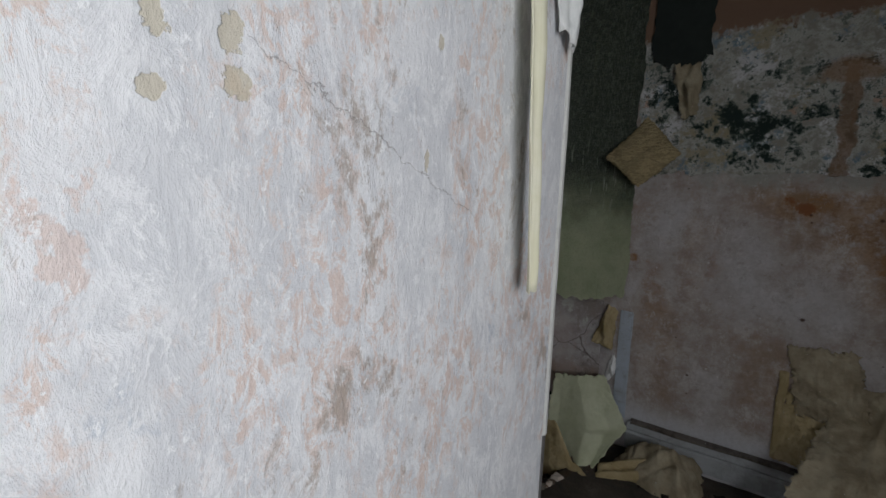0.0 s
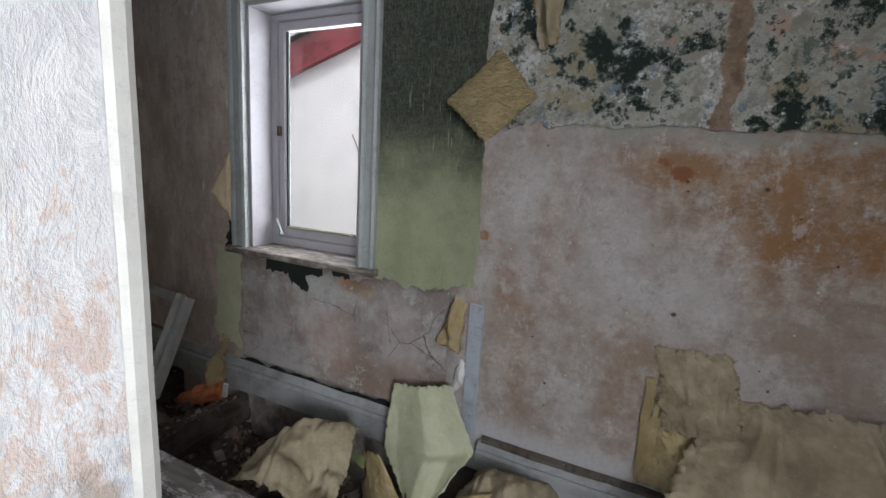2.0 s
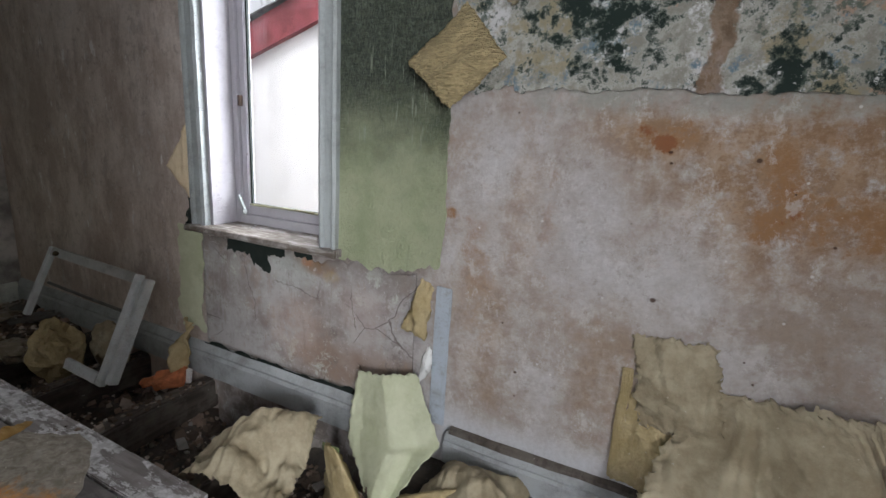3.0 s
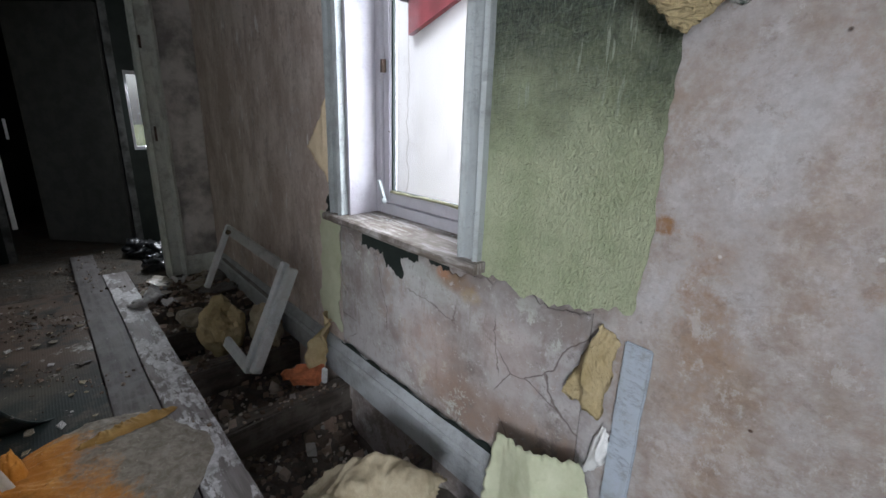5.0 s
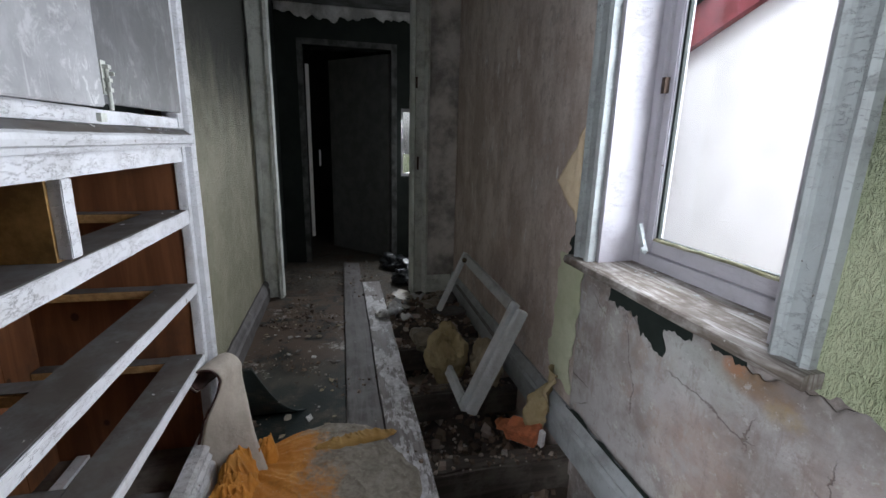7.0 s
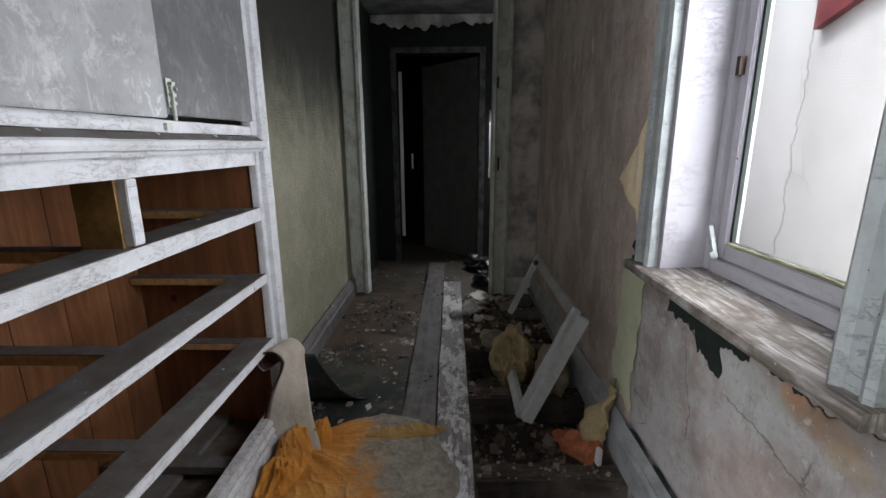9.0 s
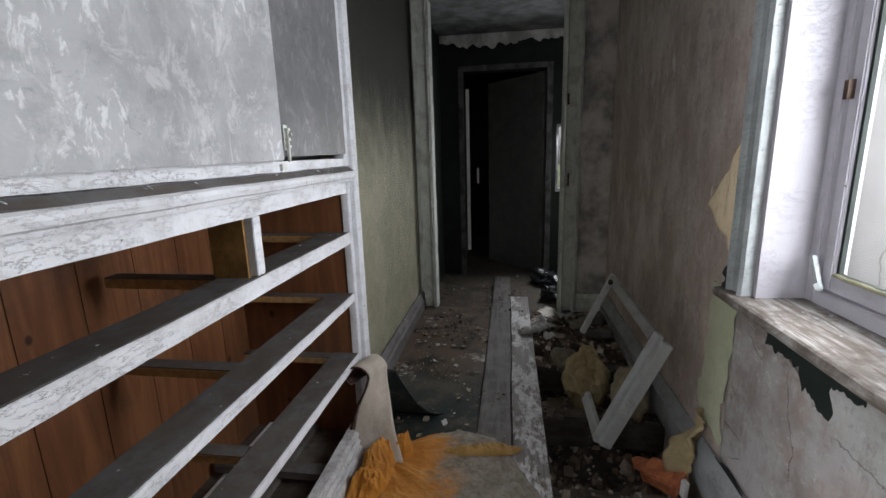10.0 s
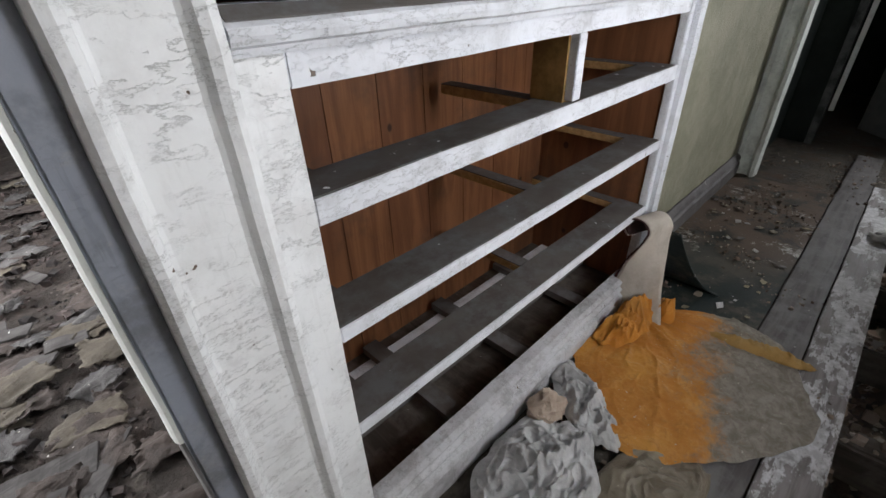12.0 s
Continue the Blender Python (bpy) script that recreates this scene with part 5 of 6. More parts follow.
part("face_rail", worn(X1, X0, YF - 0.028, YF - 0.001, 1.148, 1.212, 0.003, 20, 0.0015), M_RAIL, cup, "white rail above the drawers")
part("ledge", profile([(YF - 0.03, 1.2125), (YF + 0.010, 1.2125), (YF + 0.013, 1.198), (YF + 0.020, 1.196), (YF + 0.024, 1.206), (YF + 0.032, 1.210), (YF + 0.035, 1.220), (YF + 0.032, 1.230), (YF + 0.004, 1.250), (YF - 0.03, 1.252)],
                      "x", -2.163, -0.621, 30, 0.002), M_RAIL, cup, "projecting moulded ledge, thick with soot on top")
part("ledge_dust", profile([(YF + 0.006, 1.2515), (YF + 0.026, 1.2372), (YF + 0.026, 1.2352), (YF + 0.006, 1.2495)], "x", -2.15, -0.625, 60, 0.0015), M_DUST, cup, "soot along the ledge")
for top, h in ((0.986, 0.048), (0.722, 0.036), (0.447, 0.036)):
    rail = part("drawer_rail", worn(X1, X0, YF - 0.115, YF - 0.006, top - 0.024, top, 0.002, 14, 0.001, top), M_DUST, cup, "dust-grey drawer rail")
    part("rail_front", worn(X1, X0, YF - 0.006, YF, top - h, top - 0.001, 0.002, 22, 0.0015, top), M_RAIL, rail, "chipped white front edge")
    for x in (-1.46, -2.105, -0.745):
        r = part("runner", worn(x - 0.026, x + 0.026, YB + (0.06 if x == -1.46 else 0.002), YF - 0.116, top - 0.034, top - 0.006, 0.003, 4, 0.001, x), M_RUNNER, cup, "bare pine drawer runner")
        part("dust", worn(x - 0.024, x + 0.024, YB + (0.062 if x == -1.46 else 0.004), YF - 0.117, top - 0.006, top - 0.0035, 0.001), M_DUST, r, "grey dust on the runner")
part("divider", worn(-1.478, -1.442, YF - 0.025, YF, 0.991, 1.147, 0.002, 6, 0.001), M_RAIL, cup, "short white upright between two drawer openings")
part("divider_post", worn(-1.4785, -1.436, YF - 0.125, YF - 0.0255, 0.9865, 1.147, 0.002), plain("ochre_raw_wood", (0.42, 0.25, 0.09), 0.7, 0.0, 0.3, 12), cup, "bare ochre wooden post behind the upright")
part("plinth", profile([(YF - 0.03, 0.0), (YF + 0.05, 0.0), (YF + 0.05, 0.085), (YF + 0.044, 0.098), (YF + 0.030, 0.104), (YF + 0.034, 0.118), (YF + 0.020, 0.126), (YF + 0.024, 0.142), (YF + 0.008, 0.150), (YF - 0.03, 0.152)],
                       "x", -2.160, -0.622, 30, 0.002), crazed_paint("dirty_plinth_paint", (0.60, 0.595, 0.61), (0.22, 0.20, 0.19), 0.6, 22, 0.6, 0.5), cup, "moulded white plinth, dirty with soot")
part("bottom", worn(X1, X0, YB, YF - 0.031, 0.04, 0.06, 0.002), M_JOIST, cup, "black cupboard bottom")
part("bottom_slat", worn(X1, X0, YB + 0.22, YB + 0.30, 0.062, 0.085, 0.002), M_DUST, cup)
part("bottom_slat", worn(X1, X0, YB + 0.06, YB + 0.10, 0.062, 0.075, 0.002), M_RAIL, cup)
for x in (-1.40, -1.80, -1.05):
    part("bottom_bearer", worn(x - 0.03, x + 0.03, YB + 0.03, YF - 0.03, 0.088, 0.118, 0.002), M_DUST, cup)
n = 8
for i in range(n):
    w = (X0 - X1 + 0.06) / n
    x = X1 - 0.03 + i * w
    part("back_board", worn(x + 0.0015, x + w - 0.0015, YB - 0.02, YB, 0.04, 1.24, 0.002), M_PINE, cup)
part("side_panel", worn(-0.695, -0.675, YB, YF - 0.031, 0.04, 1.22, 0.002), M_PINE, cup, "red-brown pine side")
part("side_panel", worn(-2.155, -2.135, YB, YF - 0.031, 0.04, 1.22, 0.002), M_PINE, cup, "red-brown pine side")
part("dust_panel", worn(X1, X0, YB, YF - 0.03, 1.225, 1.24, 0.002), M_PINE, cup)
for i in range(44):
    bm = shard(rng, rng.uniform(0.003, 0.009), 0.15)
    top = rng.choice((0.0, 0.0, 0.986, 0.722, 0.447))
    spot = (rng.uniform(-2.1, -0.72), YF + rng.uniform(0.004, 0.022), 1.248) if not top else (rng.uniform(-2.1, -0.72), YF - rng.uniform(0.012, 0.10), top - 0.001)
    bmesh.ops.transform(bm, matrix=pose(*spot, rng.uniform(-12, 12) - (34 if not top else 0), rng.uniform(-12, 12), rng.uniform(0, 90)), verts=bm.verts)
    solo("paint_flake", bm, M_RAIL, "fallen white paint flake on the cupboard", "paint flake", "flakes on the cupboard")
# upper part: grey doors in a crazed frame
part("upper_stile", worn(-0.690, -0.621, YF - 0.03, YF + 0.004, 1.256, CEIL, 0.003, 16, 0.002), M_RAIL, cup, "grey-white crazed stile")
part("upper_stile", worn(-2.164, -2.112, YF - 0.03, YF + 0.004, 1.256, CEIL, 0.003, 16, 0.002), M_RAIL, cup, "grey-white stile")
part("lower_rail", worn(-2.111, -0.691, YF - 0.03, YF + 0.002, 1.2545, 1.285, 0.003, 20, 0.002), M_RAIL, cup, "white rail under the doors")
# near-black board paints the darkness seen through the door gaps
part("upper_back", boxes((-2.11, -0.69, YF - 0.10, YF - 0.09, 1.256, CEIL)), M_DARK, cup, "board painted near-black for the dark inside of the cupboard")


def cupboard_door(x_hinge, x_free, z0, z1, swing, label, material):
    w = abs(x_free - x_hinge)
    s = 1 if x_free > x_hinge else -1
    bm = worn(min(0, s * w), max(0, s * w), -0.009, 0.009, 0, z1 - z0, 0.003, 10, 0.002, z0)
    bmesh.ops.transform(bm, matrix=pose(x_hinge, YF + 0.012, z0, 0, 0.5, swing), verts=bm.verts)
    return part("door", bm, material, cup, label)


door = cupboard_door(-0.6915, -1.580, 1.279, CEIL - 0.02, -0.9, "grey cupboard door wiped in pale swirls, slightly open", M_DOORS)
for z in (1.43, 2.05):
    hin = part("hinge", worn(-0.699, -0.688, YF + 0.008, YF + 0.017, z, z + 0.066, 0.002), M_IRON, cup, "rusty hinge")
    for i in range(3):
        part("knuckle", worn(-0.6985, -0.6885, YF + 0.017, YF + 0.0245, z + 0.002 + i * 0.022, z + 0.020 + i * 0.022, 0.003), M_BRASS, hin)
for x, z in ((-0.74, 1.31), (-0.735, 1.41), (-0.73, 1.52), (-1.22, 1.305)):
    part("screw", lump((x, YF + 0.0225, z), 0.0045, x, (1, 0.4, 1), 1, 0.1), M_BRASS, door, "rusty screw head")
door2 = cupboard_door(-2.094, -1.594, 1.302, CEIL - 0.02, -0.3, "darker grey cupboard door", M_DOORS2)
bolt = part("bolt", worn(-1.628, -1.606, YF + 0.0205, YF + 0.024, 1.315, 1.385, 0.001), M_FRAME, door2, "small painted bolt on its plate")
rod = bmesh.new()
bmesh.ops.create_cone(rod, cap_ends=True, segments=12, radius1=0.0045, radius2=0.0045, depth=0.085, matrix=pose(-1.617, YF + 0.0295, 1.325))
for z in (1.325, 1.345, 1.372):
    box(rod, -1.624, -1.610, YF + 0.024, YF + 0.0355, z - 0.004, z + 0.004)
box(rod, -1.619, -1.615, YF + 0.030, YF + 0.043, 1.354, 1.362)
part("bolt_rod", rod, M_FRAME, door2, "painted bolt rod with its staples")
part("bolt_keep", worn(-1.630, -1.604, YF + 0.0025, YF + 0.012, 1.258, 1.276, 0.002), M_FRAME, cup, "painted keep under the doors")

# ---- hall doorway and beyond ----
fr = thing("door_frame_1", (FRAME_X, 1.53, 0), "tall doorway to the hall with dirty flaking pale frame", "door frame", kind="structure")


def jamb_profile(y0, y1, x, d):
    w = y1 - y0
    return [(x, y0), (x + d, y0), (x + d * 1.2, y0 + 0.12 * w), (x + d * 0.8, y0 + 0.25 * w), (x + d * 0.7, y0 + 0.7 * w), (x + d * 1.1, y0 + 0.85 * w), (x + d, y1), (x, y1)]


part("jamb", profile(jamb_profile(0.895, 1.035, FRAME_X - 0.1, 0.13), "z", 0, CEIL, 24, 0.003), M_FRAME, fr, "flaking grey-white jamb")
part("jamb", profile(jamb_profile(2.035, 2.17, FRAME_X - 0.1, 0.13), "z", 0, CEIL, 24, 0.003), M_FRAME, fr, "flaking grey-white jamb with old lock holes")
part("keep", worn(FRAME_X + 0.028, FRAME_X + 0.034, 2.075, 2.090, 1.02, 1.12, 0.002), M_IRON, fr, "rusty lock keep")
part("keep", worn(FRAME_X + 0.028, FRAME_X + 0.034, 2.055, 2.075, 1.62, 1.70, 0.002), M_IRON, fr)
solo("baseboard_nib", profile([(FRAME_X, 0), (FRAME_X + 0.02, 0), (FRAME_X + 0.02, 0.12), (FRAME_X + 0.008, 0.15), (FRAME_X, 0.15)], "y", 2.172, 2.37, 4, 0.002), M_FRAME, "pale skirting beside the doorway", "skirting board", kind="structure")
far = thing("door_2", (FAR_X, 1.6, 0), "dark grey door standing open at the end of the hall", "door", kind="structure")
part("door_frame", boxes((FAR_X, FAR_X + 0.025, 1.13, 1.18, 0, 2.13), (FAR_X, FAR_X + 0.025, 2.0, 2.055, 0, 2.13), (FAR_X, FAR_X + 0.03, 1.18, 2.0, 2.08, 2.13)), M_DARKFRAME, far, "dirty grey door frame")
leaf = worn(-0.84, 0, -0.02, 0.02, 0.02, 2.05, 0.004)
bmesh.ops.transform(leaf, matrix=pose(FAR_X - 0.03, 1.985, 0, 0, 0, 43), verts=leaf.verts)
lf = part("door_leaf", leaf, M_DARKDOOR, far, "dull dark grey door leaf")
post = thing("door_3", (FAR_X - 0.3, 1.17, 0), "narrow cream edge of a door in the dark room", "door", kind="structure")
part("door_edge", worn(FAR_X - 0.14, FAR_X - 0.105, 1.190, 1.222, 0.25, 1.93, 0.003), M_BEAD, post, "cream-painted door edge")
part("handle_plate", worn(FAR_X - 0.52, FAR_X - 0.50, 1.27, 1.29, 0.95, 1.12, 0.003), M_RAIL, post, "pale handle plate")
hw = thing("window_2", (FAR_X, 2.275, 0.88), "small bright window at the end of the hall", "window", kind="structure")
part("window_frame", boxes((FAR_X - 0.08, FAR_X - 0.04, 2.10, 2.125, 0.88, 1.55), (FAR_X - 0.08, FAR_X - 0.04, 2.535, 2.56, 0.88, 1.55), (FAR_X - 0.08, FAR_X - 0.04, 2.125, 2.535, 0.88, 0.91),
                           (FAR_X - 0.08, FAR_X - 0.04, 2.125, 2.535, 1.52, 1.55)), M_REVEAL, hw)
pane2 = part("pane", boxes((FAR_X - 0.062, FAR_X - 0.058, 2.125, 2.535, 0.91, 1.52)), M_GLASS, hw)
pane2.visible_shadow = False
# torn paper hanging from the hall ceiling
def ceiling_tear(u, v):
    y = 0.95 + u * 1.66
    drop = (0.09 + 0.06 * n3(y, 0, 0, 4, 2) + 0.05 * n3(y, 0, 0, 13, 5) + 0.02 * n3(y, 0, 0, 40, 5)) * v
    return (FAR_X + 0.012 + 0.03 * (1 - v) + 0.01 * n3(y, v, 0, 9), y, CEIL - 0.004 - drop)
thick(solo("wallpaper_flap", grid(90, 6, ceiling_tear), M_CEILING, "torn pale paint hanging from the hall ceiling edge", "ceiling paint", smooth=True))

# ---- floor things ----
def plank(name, x0, x1, y0, y1, z, material, label, seed, h=0.022):
    bm = worn(x0, x1, y0, y1, z, z + h, 0.004, 26, 0.004, seed)
    return solo(name, bm, material, label, "plank", "planks over the floor")


plank("floor_plank", -4.85, -1.35, 1.495, 1.648, 0.008, M_BOARD, "dark dirty plank laid along the corridor", 1)
plank("floor_plank", -4.20, -1.15, 1.655, 1.80, 0.010, M_WHITEBOARD, "plank with worn white paint laid along the corridor", 2)
for x in (-1.32, -1.95, -2.52, -3.05):
    solo("joist", worn(x - 0.045, x + 0.045, 1.70, NORTH + 0.02, -0.20, -0.035, 0.01, 8, 0.008, x), M_JOIST, "rotten black floor joist across the broken floor", "joist", "joists in the hole")
solo("ground_under_floor", grid(60, 20, lambda u, v: (-3.4 + u * 2.8, 1.6 + v * 0.78, -0.40 + 0.03 * n3(u * 3, v * 1.3, 0, 5, 3))), M_DIRT, "wet black earth below the broken floor", "ground", kind="structure", smooth=True)
solo("lino", grid(70, 26, lambda u, v: (-3.95 + u * 1.85, 0.925 + v * 0.565, 0.016 + 0.008 * n3(u * 4, v * 1.4, 0, 2, 7))), M_LINO, "wet dark patterned lino sheet on the corridor floor", "lino", smooth=True)


def ribbon(u, v, inset=0.0):
    """The torn tongue of lino, backing outwards: up from the floor, twisting a quarter turn, then rolled over at its top."""
    if u < 0.5:
        q = u / 0.5
        t = min(1.0, max(0.0, (q - 0.3) / 0.7))
        turn = math.radians(68) * t * t * (3 - 2 * t)
        width = 0.10 + 0.17 * (1 - q) ** 2.2 + 0.02 * q
        c = Vector((-2.0 - 0.08 * q + 0.07 * (1 - q) ** 4, 1.085 - 0.015 * math.sin(q * 3.1), 0.026 + 0.36 * q ** 0.85))
        out = Vector((math.cos(turn), math.sin(turn), 0))
    else:
        f = (u - 0.5) / 0.5
        a, turn = f * math.pi * 1.30, math.radians(68)
        r = 0.056 - 0.010 * f
        width = 0.12
        c = Vector((-2.08, 1.029 + r * math.cos(a), 0.386 + r * math.sin(a)))
        out = Vector((0.3 * math.cos(a), math.cos(a), math.sin(a)))
    w = Vector((-math.sin(turn), math.cos(turn), 0))
    p = c + w * width * (v - 0.5) - out * inset
    return p + Vector((0.004 * n3(u * 5, v * 3, 2, 1.2, 3), 0.004 * n3(u * 6, v * 3, 0, 1.2, 3), 0.005 * n3(u * 4, v * 2, 1, 1.5, 4)))


roll = thing("lino_roll", (-2.1, 1.05, 0), "torn end of lino rolled up at its top, cream backing outwards", "lino")
thick(part("backing", grid(70, 14, ribbon), M_BACKING, roll, "cream fabric backing", True), 0.003)
M_EDGE = plain("dark_red_brown_edge", (0.05, 0.02, 0.017), 0.8)
thick(part("torn_edge", grid(90, 2, lambda u, v: ribbon(u, -0.02 - 0.05 * v + 0.03 * n3(u * 40, 0, 0), 0.002 + 0.003 * n3(u * 55, 1, 0))), M_EDGE, roll, "dark ragged edge"), 0.005)
thick(part("lining", grid(60, 10, lambda u, v: ribbon(0.3 + 0.7 * u, 0.01 + 0.98 * v, 0.006)), M_EDGE, roll, "dark red-brown underside", True), 0.003)
def rising(u, v):
    q = 1 - u
    return (-2.19 - 0.20 * q ** 1.2, 1.03 - 0.06 * q + v * (0.10 + 0.26 * q), 0.012 + 0.33 * u ** 1.8 + 0.004 * n3(u * 3, v * 3, 0, 1, 2))
thick(part("lino_face", grid(30, 16, rising), M_LINO, roll, "dark patterned lino rising from the floor", True), 0.004)

# orange cloth, half under grey wet plastic
def rag(cx, cy, rx, ry, rise, folds, seed, nu=110, nv=70, turn=0.0, base=0.028):
    def where(u, v):
        a, r = 2 * math.pi * u, v ** 0.8
        edge = 1 + 0.22 * n3(math.cos(a), math.sin(a), 0, 1.3, seed) + 0.08 * n3(math.cos(a), math.sin(a), 0, 4, seed)
        x, y = rx * r * edge * math.cos(a), ry * r * edge * math.sin(a)
        x, y = x * math.cos(turn) - y * math.sin(turn), x * math.sin(turn) + y * math.cos(turn)
        qx, qy = x + 0.05 * n3(x, y, 0, 6, seed), y + 0.05 * n3(x, y, 2, 6, seed)
        crease = 0.0
        for ax, ay, freq, amp in ((0.55, 1.0, 8, 0.7), (1.0, 0.5, 17, 0.55), (0.7, 1.0, 38, 0.35)):
            crease += amp * (1 - abs(n3(qx * ax, qy * ay, 0.3, freq, seed + freq))) ** 6
        z = base + rise * max(0.0, 1 - r ** 2.4) * (0.6 + 0.5 * n3(x, y, 0, 3, seed)) + folds * crease * (1 - 0.7 * r ** 8)
        return (cx + x, cy + y, max(z, base - 0.003 + 0.004 * r))
    bm = grid(nu, nv, where)
    bmesh.ops.remove_doubles(bm, verts=bm.verts, dist=0.0004)
    return bm


def orange_sheet(u, v):
    """A wet sheet lying nearly flat; its folds fan out from the gathers beside the cupboard."""
    a, r = 2 * math.pi * u, v ** 0.8
    edge = 1 + 0.16 * n3(math.cos(a), math.sin(a), 0, 1.3, 3) + 0.05 * n3(math.cos(a), math.sin(a), 0, 5, 3)
    x, y = 0.42 * r * edge * math.cos(a), 0.35 * r * edge * math.sin(a)
    x, y = -1.77 + 0.87 * x + 0.50 * y, 1.365 - 0.50 * x + 0.87 * y
    gx, gy = x + 1.98, y - 1.06
    far, way = math.hypot(gx, gy), math.atan2(gy, gx) + 0.25 * n3(x, y, 0, 4, 6)
    fan = (1 - abs(n3(way, 0.15 * far, 0, 3.4, 2))) ** 5 + 0.5 * (1 - abs(n3(way, 0.3 * far, 0, 8.5, 5))) ** 5
    fine = (1 - abs(n3(x * 0.7, y, 0, 15, 8))) ** 7 + 0.5 * (1 - abs(n3(x, y * 0.6, 0, 34, 9))) ** 7
    z = 0.036 + 0.022 * (1 - r ** 3) * (0.7 + 0.6 * n3(x, y, 0, 4, 3)) + (0.006 + 0.016 * math.exp(-far / 0.22)) * fan * (0.6 + 0.8 * n3(x, y, 3, 5, 4)) * (1 - 0.6 * r ** 8) + 0.006 * fine
    return (x, y, z)


sheet = grid(240, 130, orange_sheet)
bmesh.ops.remove_doubles(sheet, verts=sheet.verts, dist=0.0004)
thick(solo("orange_cloth", sheet, muddy_orange(), "soaked orange curtain cloth, half grey with mud, crumpled on the floor", "cloth", smooth=True))
thick(solo("orange_cloth", rag(-1.86, 1.11, 0.17, 0.065, 0.06, 0.062, 5, 140, 60, -0.15, 0.04), M_ORANGE, "bunched orange cloth with tight gathers beside the cupboard", "cloth", smooth=True))
thick(solo("orange_cloth", rag(-2.02, 1.19, 0.06, 0.05, 0.09, 0.06, 7, 80, 40, 0.2, 0.03), M_ORANGE, "small twisted tuft of orange cloth", "cloth", smooth=True))
thick(solo("orange_cloth", rag(-2.06, 1.52, 0.032, 0.17, 0.03, 0.02, 19, 90, 50, 0.15, 0.045), M_OCHRECLOTH, "rope-like roll of orange cloth at the rim of the heap", "cloth", smooth=True))
thick(solo("grey_clothes", rag(-1.06, 1.22, 0.27, 0.16, 0.05, 0.050, 11, 150, 90, turn=0.25), M_GREYCLOTH, "heap of dirty grey clothes on the floor", "clothes", smooth=True))
thick(solo("grey_clothes", rag(-1.42, 1.17, 0.19, 0.08, 0.035, 0.04, 13, 110, 56, 1.0), M_GREYCLOTH, "grey cloth crumpled beside the cupboard plinth", "clothes", smooth=True))
thick(solo("grey_clothes", rag(-1.22, 1.46, 0.24, 0.13, 0.02, 0.024, 17, 110, 60, -0.2, 0.026), M_MUDCLOTH, "flat muddy rag trodden into the floor", "clothes", smooth=True))
solo("plaster_clod", lump((-1.30, 1.105, 0.055), 0.07, 4, (1, 0.75, 0.7), 3, 0.4), old_paper("buff_clod", (0.40, 0.30, 0.23), (0.50, 0.40, 0.32), (0.25, 0.18, 0.13), 40, 0.6), "buff lump of fallen plaster", "plaster lump")

# leaning frame of an old sash
M_SASH = crazed_paint("pale_blue_grey_sash_paint", (0.70, 0.735, 0.755), (0.34, 0.34, 0.34), 0.4, 16, 0.35, 0.2)
# darker copy for the top rail: dust, and the shade on its face
M_SASHDULL = crazed_paint("shaded_grey_sash_paint", (0.45, 0.455, 0.45), (0.20, 0.19, 0.18), 0.3, 16, 0.5, 0.3)
lean = thing("leaning_sash", (-2.62, 2.10, 0), "old grey sash frame without glass leaning on the wall", "window sash")
U = (Vector((-3.11, 2.275, 0.545)) - Vector((-2.225, 2.275, 0.520)))
L = U.length
ux = U.normalized()
vy = (Vector((-2.165, 2.045, -0.005)) - Vector((-2.225, 2.275, 0.520)))
H = vy.length
vy = (vy - ux * vy.dot(ux)).normalized()
nz = ux.cross(vy)
FM = Matrix((( ux.x, vy.x, nz.x, -2.225), (ux.y, vy.y, nz.y, 2.275), (ux.z, vy.z, nz.z, 0.520), (0, 0, 0, 1)))


def bar(a0, a1, b0, b1, c0, c1, seed):
    bm = worn(a0, a1, b0, b1, c0, c1, 0.004, 10, 0.0015, seed)
    bmesh.ops.transform(bm, matrix=FM, verts=bm.verts)
    return bm


side = 1 if nz.y < 0 else -1
for nm, r in (("stile", (0, 0.045, 0, H)), ("stile", (L - 0.035, L, 0, H * 0.72)), ("top_rail", (0.0455, L - 0.0355, 0, 0.05)), ("bottom_rail", (0.0455, L - 0.45, H - 0.05, H))):
    part(nm, bar(*r, 0, side * 0.032, r[0]) if side > 0 else bar(*r, -0.032, 0, r[0]), M_SASHDULL if nm == "top_rail" else M_SASH, lean, "dusty grey timber rail with shade in its paint" if nm == "top_rail" else "pale grey-blue painted timber")
part("outer_stile", bar(-0.045, -0.008, 0.012, H - 0.02, -0.03, 0.02, 3), M_SASH, lean, "pale grey-blue painted timber")
part("middle_bar", bar(0.07, L - 0.06, 0.20, 0.215, -0.012, 0.004, 5), M_BOARD, lean, "thin dark glazing bar")
kn = FM @ Vector((L - 0.12, 0.03, side * 0.045))
part("knob", lump(kn, 0.016, 2, sub=2, rough=0.1), M_BRASS, lean, "small brass knob")

# rubbish trodden into the hall floor
for cx, cy, r, seed in ((-4.55, 2.12, 0.16, 3.0), (-4.25, 2.02, 0.11, 5.0), (-4.75, 1.98, 0.13, 8.0)):
    sack = lump((cx, cy, 0.05), r, seed, (1.2, 0.9, 0.55), 4, 0.6, 2.6)
    solo("rubbish_sack", sack, plain("black_plastic_film", (0.018, 0.020, 0.023), 0.3, 0.0, 0.4, 14), "crumpled black rubbish sack on the hall floor", "rubbish", "rubbish in the hall", smooth=True)

